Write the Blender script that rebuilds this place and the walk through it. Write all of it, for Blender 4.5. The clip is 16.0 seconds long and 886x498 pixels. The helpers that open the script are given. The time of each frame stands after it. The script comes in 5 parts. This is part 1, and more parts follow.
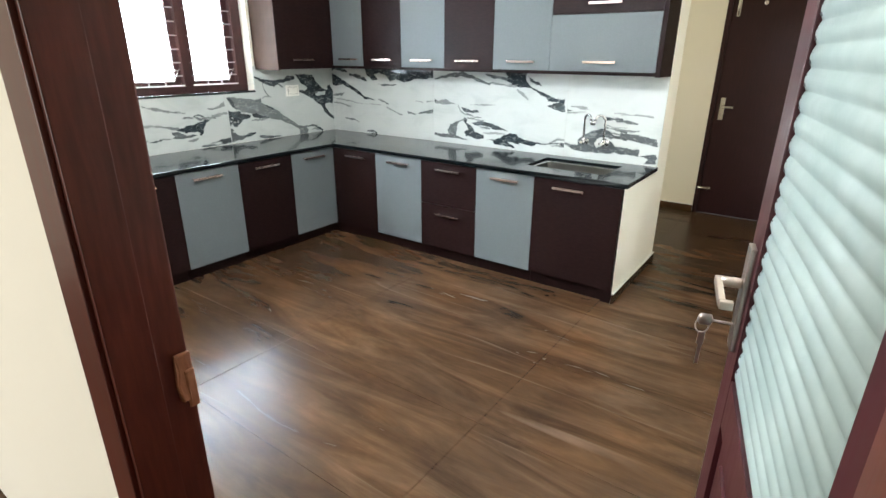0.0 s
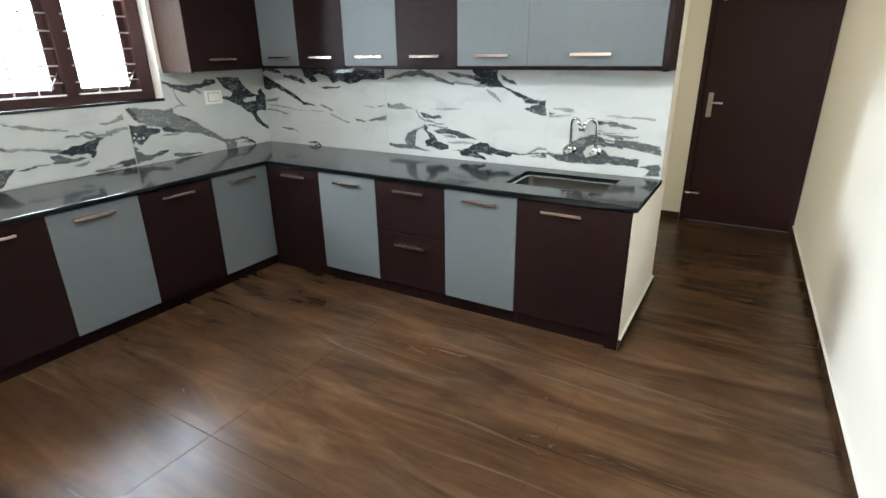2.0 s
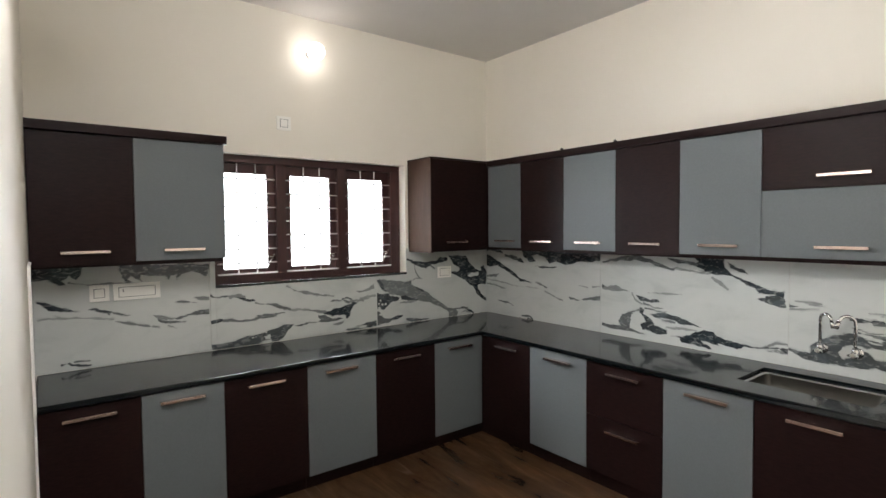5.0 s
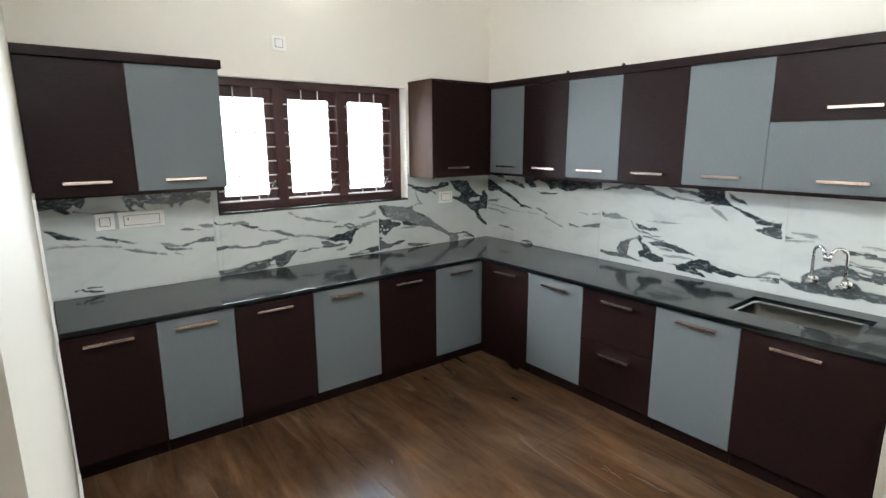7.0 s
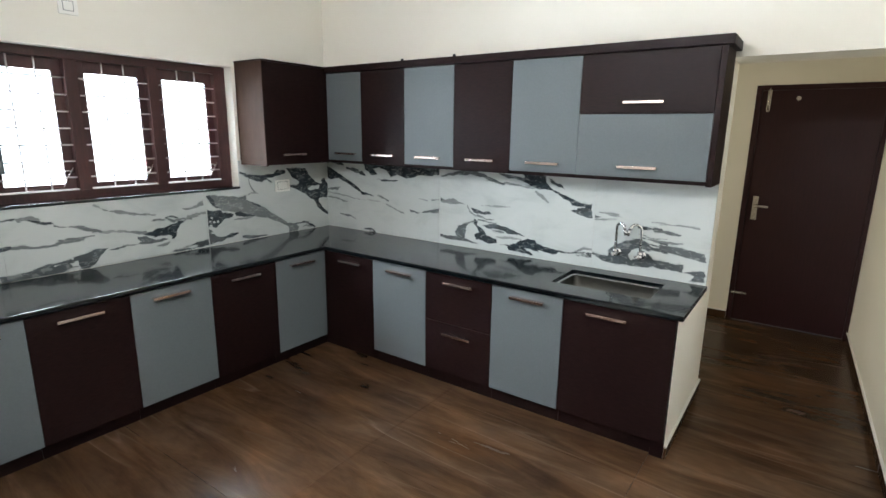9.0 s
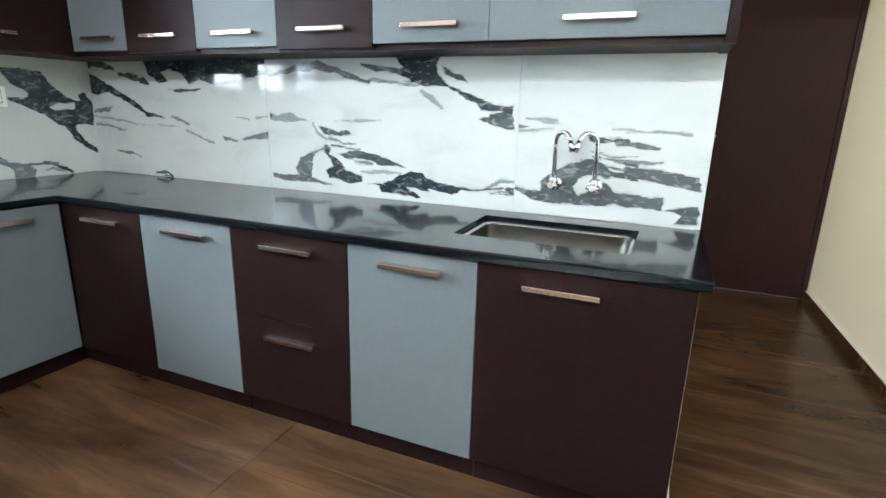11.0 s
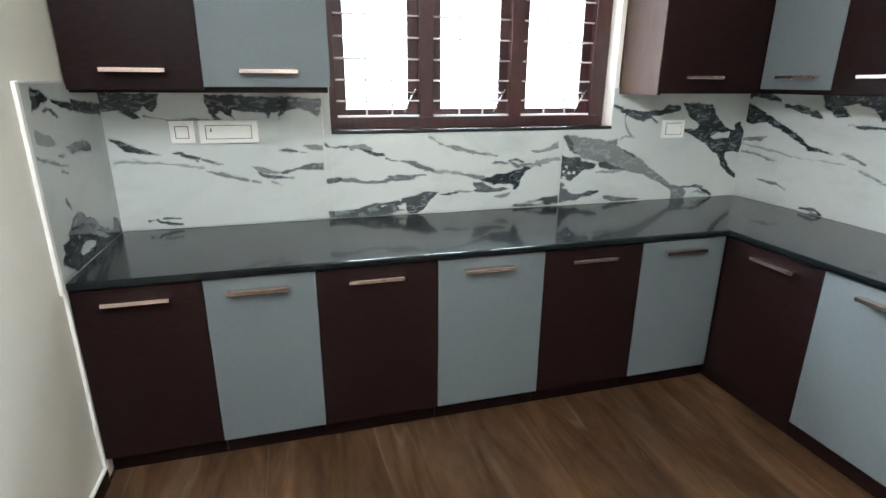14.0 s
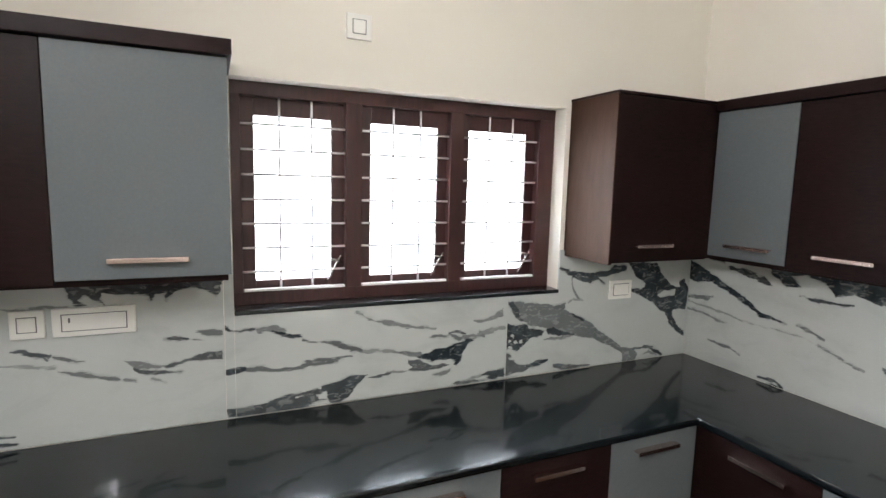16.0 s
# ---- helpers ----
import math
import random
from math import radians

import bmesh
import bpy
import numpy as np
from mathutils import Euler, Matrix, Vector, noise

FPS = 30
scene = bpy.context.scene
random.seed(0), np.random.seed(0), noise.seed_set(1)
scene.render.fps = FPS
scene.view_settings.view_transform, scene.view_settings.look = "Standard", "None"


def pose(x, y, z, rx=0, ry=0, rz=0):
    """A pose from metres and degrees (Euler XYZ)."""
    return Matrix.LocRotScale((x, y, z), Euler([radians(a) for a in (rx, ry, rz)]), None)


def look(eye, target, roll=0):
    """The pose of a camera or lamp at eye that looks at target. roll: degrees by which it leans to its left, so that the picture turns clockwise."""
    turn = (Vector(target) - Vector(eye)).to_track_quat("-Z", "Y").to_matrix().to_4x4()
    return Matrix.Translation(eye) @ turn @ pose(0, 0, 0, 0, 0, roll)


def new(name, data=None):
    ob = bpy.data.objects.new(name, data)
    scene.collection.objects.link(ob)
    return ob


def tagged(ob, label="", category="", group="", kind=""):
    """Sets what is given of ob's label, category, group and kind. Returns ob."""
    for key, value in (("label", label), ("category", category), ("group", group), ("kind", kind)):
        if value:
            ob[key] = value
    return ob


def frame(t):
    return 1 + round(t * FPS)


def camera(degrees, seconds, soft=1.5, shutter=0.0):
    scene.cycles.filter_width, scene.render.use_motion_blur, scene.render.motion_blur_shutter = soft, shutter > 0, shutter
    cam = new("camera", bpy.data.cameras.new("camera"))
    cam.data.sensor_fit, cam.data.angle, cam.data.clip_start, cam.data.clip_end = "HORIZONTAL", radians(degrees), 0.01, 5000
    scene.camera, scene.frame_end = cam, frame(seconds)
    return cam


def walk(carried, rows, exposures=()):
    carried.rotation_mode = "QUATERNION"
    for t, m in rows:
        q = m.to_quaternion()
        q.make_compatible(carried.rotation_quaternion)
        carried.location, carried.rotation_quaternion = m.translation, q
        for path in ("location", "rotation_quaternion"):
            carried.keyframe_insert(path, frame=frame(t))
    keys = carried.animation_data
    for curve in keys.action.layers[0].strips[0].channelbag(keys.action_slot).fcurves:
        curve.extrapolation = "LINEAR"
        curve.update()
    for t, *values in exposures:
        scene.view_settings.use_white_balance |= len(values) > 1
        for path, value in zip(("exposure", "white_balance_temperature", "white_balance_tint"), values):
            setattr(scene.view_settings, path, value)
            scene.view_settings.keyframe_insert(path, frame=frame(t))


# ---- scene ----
cam = camera(80.7, 16.0)
PATH = [
    (0, (3.9, -3.614, 1.465), (2.808, -2.092, 0.764), 0.3),
    (0.5, (3.718, -3.484, 1.462), (2.791, -1.859, 0.754), 0.4),
    (1, (3.68, -3.267, 1.458), (2.893, -1.57, 0.751), 0.2),
    (1.5, (3.574, -3.126, 1.456), (2.823, -1.414, 0.745), 0.2),
    (2, (3.46, -3.036, 1.443), (2.501, -1.43, 0.735), -0.8),
    (2.5, (3.419, -3.044, 1.445), (2.09, -1.729, 0.735), -0.5),
    (3, (3.416, -3.076, 1.462), (1.971, -1.886, 0.757), 0.2),
    (3.5, (3.443, -3.096, 1.488), (1.91, -1.913, 0.989), -0.2),
    (4, (3.448, -3.138, 1.488), (1.865, -1.916, 1.451), -0.4),
    (6.5, (3.472, -3.164, 1.615), (1.906, -1.96, 1.299), -0.4),
    (7, (3.464, -3.17, 1.616), (1.911, -1.978, 1.21), -0.3),
    (7.5, (3.469, -3.165, 1.617), (1.915, -1.98, 1.191), -0.4),
    (8, (3.48, -3.176, 1.614), (1.982, -1.923, 1.183), 0.2),
    (8.5, (3.482, -3.172, 1.607), (2.158, -1.737, 1.172), 1.0),
    (9, (3.462, -3.154, 1.596), (2.339, -1.559, 1.155), 0.8),
    (9.5, (3.41, -2.871, 1.499), (2.394, -1.204, 1.064), 0.5),
    (9.6, (3.383, -2.782, 1.493), (2.391, -1.104, 1.049), 0.7),
    (11.8, (2.645, -1.842, 1.018), (1.93, -0.055, 0.475), 1.1),
    (12, (2.583, -1.912, 1.034), (1.763, -0.175, 0.478), 0.3),
    (12.5, (2.517, -2.076, 1.083), (1.246, -0.639, 0.518), -0.6),
    (13, (2.482, -2.218, 1.150), (0.879, -1.164, 0.577), -0.7),
    (13.5, (2.467, -2.351, 1.257), (0.699, -1.629, 0.665), -0.1),
    (14, (2.447, -2.464, 1.387), (0.613, -1.945, 0.777), 0.4),
    (14.5, (2.323, -2.517, 1.497), (0.472, -2.066, 0.888), 0.3),
    (15, (2.088, -2.474, 1.603), (0.223, -2.036, 1.026), 0.2),
    (15.5, (1.977, -2.456, 1.625), (0.049, -2.015, 1.321), -0.1),
    (16, (2.016, -2.360, 1.657), (0.200, -1.557, 1.411), 1.5),
]
EXPOSURES = [
    (0.0, 0.45, 6100, 9), (0.5, 0.42, 6150, 10), (1.5, 0.22, 6150, 10), (2.0, 0.08, 6200, 10), (3.0, 0.18, 6200, 12), (3.5, -0.32, 6300, 14),
    (4.0, -0.95, 7000, 20), (5.0, -0.7, 6700, 16), (6.5, -0.18, 6250, 12), (7.0, -0.18, 6200, 11), (8.0, -0.20, 6150, 11), (9.0, -0.30, 6100, 11), (9.5, -0.36, 6100, 10),
    (12.0, 0.84, 5780, 8), (12.5, 0.64, 5780, 8), (13.0, 0.56, 5850, 9), (14.0, 0.30, 6000, 9), (14.5, 0.22, 6050, 10), (15.0, -0.08, 6250, 13), (15.5, -0.16, 6450, 15), (16.0, -0.22, 6450, 16),
]
walk(cam, [(t, look(eye, target, roll)) for t, eye, target, roll in PATH], EXPOSURES)

# ---- plan, in metres: the corner of the two tiled walls is the origin ----
CEIL = 2.98
TOP = 0.770           # top of the worktop
RUN_X = 0.632         # door faces of the run under the window
RUN_Y = -0.625        # door faces of the run with the sink
LEFT_Y = -3.207       # wall at the end of the window run
FAR_Y = 1.936         # wall with the back door
END_X = 3.034          # end of the wall behind the sink
SINK_WALL = 0.31      # its thickness
HALL_Y = -3.362       # hall side of the wall with the open doorway

# ---- light ----
world = bpy.data.worlds.new("world")
scene.world = world
world.use_nodes = True
wt = world.node_tree
sky = wt.nodes.new("ShaderNodeTexSky")
sky.sky_type, sky.sun_disc = "NISHITA", False
sky.sun_elevation, sky.sun_rotation = radians(55), radians(200)
wt.links.new(sky.outputs[0], wt.nodes["Background"].inputs[0])
wt.nodes["Background"].inputs[1].default_value = 0.12

sun = new("sun", bpy.data.lights.new("sun", "SUN"))
sun.data.energy, sun.data.angle, sun.data.color = 2.5, radians(0.6), (1.0, 0.95, 0.88)
sun.rotation_euler = (radians(35), 0, radians(-160))


def area_lamp(name, m, w, h, power, colour):
    lamp = new(name, bpy.data.lights.new(name, "AREA"))
    lamp.data.shape, lamp.data.size, lamp.data.size_y = "RECTANGLE", w, h
    lamp.data.energy, lamp.data.color = power, colour
    lamp.matrix_world = m
    return lamp


WINDOW_POWER, HALL_POWER, PASSAGE_POWER = 145, 90, 36
window_light = area_lamp("window_daylight", look((-0.215, -1.585, 1.60), (1.0, -1.585, 1.44)), 1.46, 0.88, WINDOW_POWER, (0.86, 0.94, 1.0))
window_light.data.spread = radians(108)
# added fill lamp outside the passage's unseen end, to brighten the passage
area_lamp("passage_fill", look((-0.32, 1.1, 1.5), (2.0, 1.15, 1.4)), 0.9, 1.1, PASSAGE_POWER, (1.0, 0.93, 0.70))
# added fill lamp at an invented opening in the unseen hall
area_lamp("hall_fill", look((1.1, -6.95, 1.45), (2.2, -3.0, 1.3)), 2.1, 1.9, HALL_POWER, (1.0, 0.94, 0.82))


# ---- materials ----
class Mat:
    """A node material with a Principled shader, and short calls for what goes into it."""

    def __init__(self, name, colour=(0.5, 0.5, 0.5), rough=0.5, metal=0.0):
        self.m = bpy.data.materials.new(name)
        self.m.use_nodes = True
        self.t = self.m.node_tree
        self.b = self.t.nodes["Principled BSDF"]
        self.b.inputs["Base Color"].default_value = (*colour, 1)
        self.b.inputs["Roughness"].default_value = rough
        self.b.inputs["Metallic"].default_value = metal

    def n(self, kind, **values):
        node = self.t.nodes.new("ShaderNode" + kind)
        for key, value in values.items():
            if key in ("operation", "blend_type", "data_type", "attribute_name", "feature", "noise_dimensions", "wave_type", "bands_direction", "interpolation_type"):
                setattr(node, key, value)
            else:
                node.inputs[key.replace("_", " ")].default_value = value
        return node

    def link(self, a, b):
        self.t.links.new(a, b)

    def coords(self, scale=(1, 1, 1), shift=False):
        tc, mp = self.n("TexCoord"), self.n("Mapping")
        mp.inputs["Scale"].default_value = scale
        if shift:
            geo, info, add = self.n("NewGeometry"), self.n("ObjectInfo"), self.n("VectorMath", operation="ADD")
            mul = self.n("Math", operation="MULTIPLY")
            mul.inputs[1].default_value = 37.0
            self.link(info.outputs["Random"], mul.inputs[0])
            self.link(geo.outputs["Position"], add.inputs[0])
            self.link(mul.outputs[0], add.inputs[1])
            self.link(add.outputs[0], mp.inputs["Vector"])
        else:
            geo = self.n("NewGeometry")
            self.link(geo.outputs["Position"], mp.inputs["Vector"])
        return mp.outputs[0]

    def noise(self, vector, scale, detail=3.0, rough=0.55, distortion=0.0):
        node = self.n("TexNoise", Scale=scale, Detail=detail, Roughness=rough, Distortion=distortion)
        self.link(vector, node.inputs["Vector"])
        return node.outputs[0]

    def ramp(self, value, *stops):
        node = self.t.nodes.new("ShaderNodeValToRGB")
        e = node.color_ramp.elements
        while len(e) < len(stops):
            e.new(0.5)
        for el, (pos, col) in zip(e, stops):
            el.position = pos
            el.color = (*col, 1) if len(col) == 3 else col
        self.link(value, node.inputs[0])
        return node.outputs[0]

    def mix(self, factor, a, b, blend="MIX"):
        node = self.n("Mix", data_type="RGBA", blend_type=blend)
        if isinstance(factor, float):
            node.inputs[0].default_value = factor
        else:
            self.link(factor, node.inputs[0])
        for value, slot in ((a, 6), (b, 7)):
            if isinstance(value, tuple):
                node.inputs[slot].default_value = (*value, 1)
            else:
                self.link(value, node.inputs[slot])
        return node.outputs[2]

    def colour(self, out):
        self.link(out, self.b.inputs["Base Color"])
        return self

    def rough(self, value, low, high):
        mr = self.n("MapRange")
        mr.inputs["To Min"].default_value, mr.inputs["To Max"].default_value = low, high
        self.link(value, mr.inputs["Value"])
        self.link(mr.outputs[0], self.b.inputs["Roughness"])
        return self

    def bump(self, value, strength=0.2, distance=0.002):
        node = self.n("Bump", Strength=strength, Distance=distance)
        self.link(value, node.inputs["Height"])
        self.link(node.outputs[0], self.b.inputs["Normal"])
        return self


def plaster(name, base, worn):
    m = Mat(name, base, 0.62)
    c = m.coords()
    big, fine = m.noise(c, 1.1, 4), m.noise(c, 55, 3)
    m.colour(m.ramp(big, (0.3, worn), (0.72, base)))
    m.rough(fine, 0.5, 0.7).bump(fine, 0.12, 0.001)
    m.b.inputs["Specular IOR Level"].default_value = 0.15
    return m.m


def laminate(name, dark, light, rough, stretch=(1, 1, 1), scale=60, gloss=0.5):
    m = Mat(name, dark, rough)
    c = m.coords(stretch)
    grain, cloud = m.noise(c, scale, 4, 0.6), m.noise(m.coords(), 2.2, 3)
    col = m.mix(cloud, m.ramp(grain, (0.3, dark), (0.7, light)), m.ramp(grain, (0.35, dark), (0.9, light)))
    m.colour(col).rough(grain, rough - 0.06, rough + 0.08).bump(grain, 0.04, 0.0004)
    m.b.inputs["Specular IOR Level"].default_value = gloss
    return m.m


WALL = plaster("cream_paint", (0.88, 0.84, 0.745), (0.86, 0.815, 0.71))
WHITE = plaster("white_plaster", (0.82, 0.80, 0.76), (0.76, 0.74, 0.69))
CEILING = plaster("ceiling_paint", (0.76, 0.74, 0.71), (0.70, 0.68, 0.65))
DARK = laminate("wenge_laminate", (0.0078, 0.0033, 0.0032), (0.0168, 0.0072, 0.0066), 0.42, (3, 3, 14), 9, 0.09)
GREY = laminate("grey_laminate", (0.118, 0.132, 0.135), (0.132, 0.147, 0.149), 0.40, (1, 1, 1), 110, 0.13)
SIDE = laminate("brown_laminate", (0.032, 0.017, 0.011), (0.050, 0.027, 0.018), 0.60, (5, 5, 1), 7, 0.04)
WOOD = laminate("varnished_wood", (0.026, 0.0042, 0.0058), (0.046, 0.0078, 0.0095), 0.36, (9, 9, 0.9), 9, 0.35)
FRAME_WOOD = laminate("window_wood", (0.033, 0.011, 0.010), (0.062, 0.020, 0.018), 0.36, (6, 6, 1), 10, 0.4)
JAMB_WOOD = laminate("jamb_wood", (0.060, 0.011, 0.006), (0.105, 0.024, 0.013), 0.36, (9, 9, 0.9), 9, 0.3)
DOOR_WOOD = laminate("door_wood", (0.022, 0.0055, 0.007), (0.036, 0.009, 0.011), 0.5, (9, 9, 0.8), 9, 0.3)
RAW_WOOD = laminate("bare_wood", (0.22, 0.075, 0.03), (0.36, 0.14, 0.06), 0.6, (3, 3, 1), 40)
LEVER = Mat("satin_nickel", (0.66, 0.58, 0.50), 0.3, 1.0).m
STEEL = Mat("brushed_steel", (0.62, 0.60, 0.58), 0.24, 1.0).m
HANDLE = Mat("satin_handle", (0.76, 0.61, 0.55), 0.25, 1.0).m
CHROME = Mat("chrome", (0.92, 0.92, 0.92), 0.14, 1.0).m
BRONZE = Mat("satin_lock_metal", (0.42, 0.36, 0.33), 0.28, 1.0).m
PLASTIC = Mat("ivory_plastic", (0.93, 0.915, 0.85), 0.28).m
LINE = Mat("grey_line", (0.12, 0.115, 0.105), 0.6).m
GROUT = Mat("dark_grout", (0.05, 0.035, 0.028), 0.8).m
JOINT = Mat("pale_grout", (0.55, 0.54, 0.5), 0.7).m
BARS = Mat("painted_bars", (0.90, 0.88, 0.88), 0.25).m
BLACK = Mat("black_slot", (0.01, 0.01, 0.01), 0.5).m


def granite():
    m = Mat("black_granite", (0.012, 0.014, 0.014), 0.08)
    c = m.coords()
    fine, cloud = m.noise(c, 420, 2, 0.7), m.noise(c, 9, 3)
    m.colour(m.mix(m.ramp(cloud, (0.3, (0.2, 0.2, 0.2)), (0.8, (0.8, 0.8, 0.8))), (0.004, 0.006, 0.007), m.ramp(fine, (0.5, (0.004, 0.006, 0.007)), (0.75, (0.022, 0.030, 0.032)))))
    m.rough(m.noise(c, 5, 4), 0.14, 0.18)
    m.b.inputs["Specular IOR Level"].default_value = 0.20
    m.b.inputs["Coat Weight"].default_value = 0.30
    m.b.inputs["Coat Roughness"].default_value = 0.015
    return m.m


def steel_sink():
    # the bowl's inner shade is in this colour, far below the rim's steel
    m = Mat("shaded_sink_steel", (0.12, 0.115, 0.10), 0.3, 1.0)
    m.rough(m.noise(m.coords((1, 1, 1)), 6, 2), 0.26, 0.34)
    return m.m


def marble():
    """White glazed tile; the attribute ink says how many millimetres a point lies within a dark mark, shade how dark that mark is."""
    m = Mat("marble_tile", (0.78, 0.80, 0.76), 0.04)
    ink, shade = m.n("Attribute", attribute_name="ink"), m.n("Attribute", attribute_name="shade")

    def step(value, gain, add):
        node = m.n("Math", operation="MULTIPLY_ADD")
        m.link(value, node.inputs[0])
        node.inputs[1].default_value = gain
        if isinstance(add, float):
            node.inputs[2].default_value = add
        else:
            m.link(add, node.inputs[2])
        return node.outputs[0]

    def smooth(value, low, high, top=1.0):
        node = m.n("MapRange", interpolation_type="SMOOTHSTEP")
        node.inputs["From Min"].default_value, node.inputs["From Max"].default_value, node.inputs["To Max"].default_value = low, high, top
        m.link(value, node.inputs["Value"])
        return node.outputs[0]

    def pair(kind, a, b):
        node = m.n("Math", operation=kind)
        m.link(a, node.inputs[0])
        m.link(b, node.inputs[1])
        return node.outputs[0]

    fine = m.noise(m.coords((0.50, 0.50, 1.2)), 42, 5, 0.60, 0.9)
    wide = m.noise(m.coords((0.5, 0.5, 1.5)), 16, 4, 0.6, 1.0)
    streak = m.noise(m.coords((0.28, 0.28, 1.5)), 62, 4, 0.60, 0.8)
    total = step(streak, 20.0, step(wide, 9.0, step(ink.outputs["Fac"], 1.0, -14.8)))
    soft = step(wide, 34.0, step(fine, 12.0, step(ink.outputs["Fac"], 1.0, -24.5)))
    both = pair("MAXIMUM", smooth(total, -2.2, 2.0), smooth(soft, -8.0, 4.0, 0.46))
    torn = step(smooth(fine, 0.36, 0.48), 0.26, 0.74)
    strong = pair("MULTIPLY", pair("MULTIPLY", both, torn), shade.outputs["Fac"])
    cloud = m.noise(m.coords((1, 1, 2)), 3.2, 5, 0.6, 0.6)
    ground = m.ramp(cloud, (0.30, (0.50, 0.53, 0.505)), (0.48, (0.575, 0.60, 0.57)), (0.8, (0.615, 0.63, 0.60)))
    inner = m.noise(m.coords((0.8, 0.8, 1.1)), 13, 3, 0.55, 0.8)
    dark = m.ramp(inner, (0.38, (0.018, 0.024, 0.028)), (0.54, (0.030, 0.040, 0.046)), (0.66, (0.055, 0.070, 0.078)), (0.80, (0.12, 0.145, 0.155)))
    m.colour(m.mix(strong, ground, dark))
    return m.m


def wood_floor():
    """Brown wood-look glaze: broad wavy streaks along x, pale hairlines, dark cloudy knots."""
    m = Mat("wood_look_tile", (0.1, 0.06, 0.04), 0.3)
    wide = m.noise(m.coords((0.9, 1.7, 1)), 2.0, 4, 0.6, 0.3)
    streak = m.noise(m.coords((0.55, 3.2, 1)), 2.1, 5, 0.6, 0.9)
    fine = m.noise(m.coords((2.5, 38, 1)), 4, 3, 0.6)
    base = m.ramp(streak, (0.28, (0.035, 0.018, 0.010)), (0.44, (0.053, 0.028, 0.015)), (0.58, (0.078, 0.043, 0.024)), (0.74, (0.112, 0.067, 0.040)))
    patch = m.ramp(wide, (0.32, (0.64, 0.65, 0.66)), (0.46, (0.87, 0.87, 0.85)), (0.58, (1.06, 1.02, 0.93)), (0.70, (1.28, 1.17, 1.00)))
    grain = m.ramp(fine, (0.3, (0.93, 0.93, 0.93)), (0.7, (1.05, 1.05, 1.05)))
    col = m.mix(1.0, m.mix(1.0, base, patch, "MULTIPLY"), grain, "MULTIPLY")
    vein = m.noise(m.coords((0.20, 3.0, 1)), 1.6, 2, 0.4, 0.05)
    line = m.ramp(vein, (0.528, (0, 0, 0)), (0.540, (0.24, 0.24, 0.24)), (0.548, (0.08, 0.08, 0.08)), (0.58, (0, 0, 0)))
    gate = m.ramp(m.noise(m.coords((0.8, 1.3, 1)), 1.5, 1), (0.46, (0, 0, 0)), (0.66, (1, 1, 1)))
    line = m.mix(1.0, line, gate, "MULTIPLY")
    knot = m.ramp(m.noise(m.coords((1.1, 2.6, 1)), 3.1, 3, 0.6, 0.9), (0.56, (0, 0, 0)), (0.76, (0.28, 0.28, 0.28)))
    col = m.mix(line, col, (0.27, 0.20, 0.15))
    col = m.mix(knot, col, (0.042, 0.032, 0.024))
    m.colour(col).rough(streak, 0.30, 0.22).bump(fine, 0.05, 0.0005)
    m.b.inputs["Specular IOR Level"].default_value = 0.18
    return m.m


def pane_glass():
    m = Mat("window_glass", (0.95, 0.97, 0.96), 0.0)
    m.b.inputs["Transmission Weight"].default_value = 1.0
    return m.m


def reeded_glass():
    m = Mat("frosted_reeded_glass", (0.70, 0.80, 0.76), 0.55)
    m.b.inputs["Specular IOR Level"].default_value = 0.25
    c = m.coords()
    m.colour(m.ramp(m.noise(c, 7, 4), (0.3, (0.25, 0.31, 0.28)), (0.7, (0.36, 0.42, 0.38))))
    m.b.inputs["Transmission Weight"].default_value = 0.25
    return m.m


def glow(name, colour, strength):
    m = Mat(name, colour, 0.3)
    m.b.inputs["Emission Color"].default_value = (*colour, 1)
    m.b.inputs["Emission Strength"].default_value = strength
    return m.m


GRANITE, SINK, MARBLE, FLOOR = granite(), steel_sink(), marble(), wood_floor()
TUBE = glow("lit_tube", (0.97, 0.99, 1.0), 480)
PANE, REEDED, LIT = pane_glass(), reeded_glass(), glow("lit_bulb", (1.0, 0.98, 0.94), 14)


# ---- building helpers ----
def add_box(bm, lo, hi, bevel=0.0):
    """A box between two corners, with its edges rounded off by bevel."""
    xs, ys, zs = zip(lo, hi)
    v = [bm.verts.new((x, y, z)) for x in xs for y in ys for z in zs]
    faces = [bm.faces.new([v[n] for n in f]) for f in ((0, 1, 3, 2), (4, 6, 7, 5), (0, 4, 5, 1), (2, 3, 7, 6), (0, 2, 6, 4), (1, 5, 7, 3))]
    if bevel:
        edges = list({e for f in faces for e in f.edges})
        bmesh.ops.bevel(bm, geom=edges, offset=bevel, segments=2, profile=0.6, affect="EDGES")
    return bm


def box(lo, hi, bevel=0.0):
    return add_box(bmesh.new(), lo, hi, bevel)


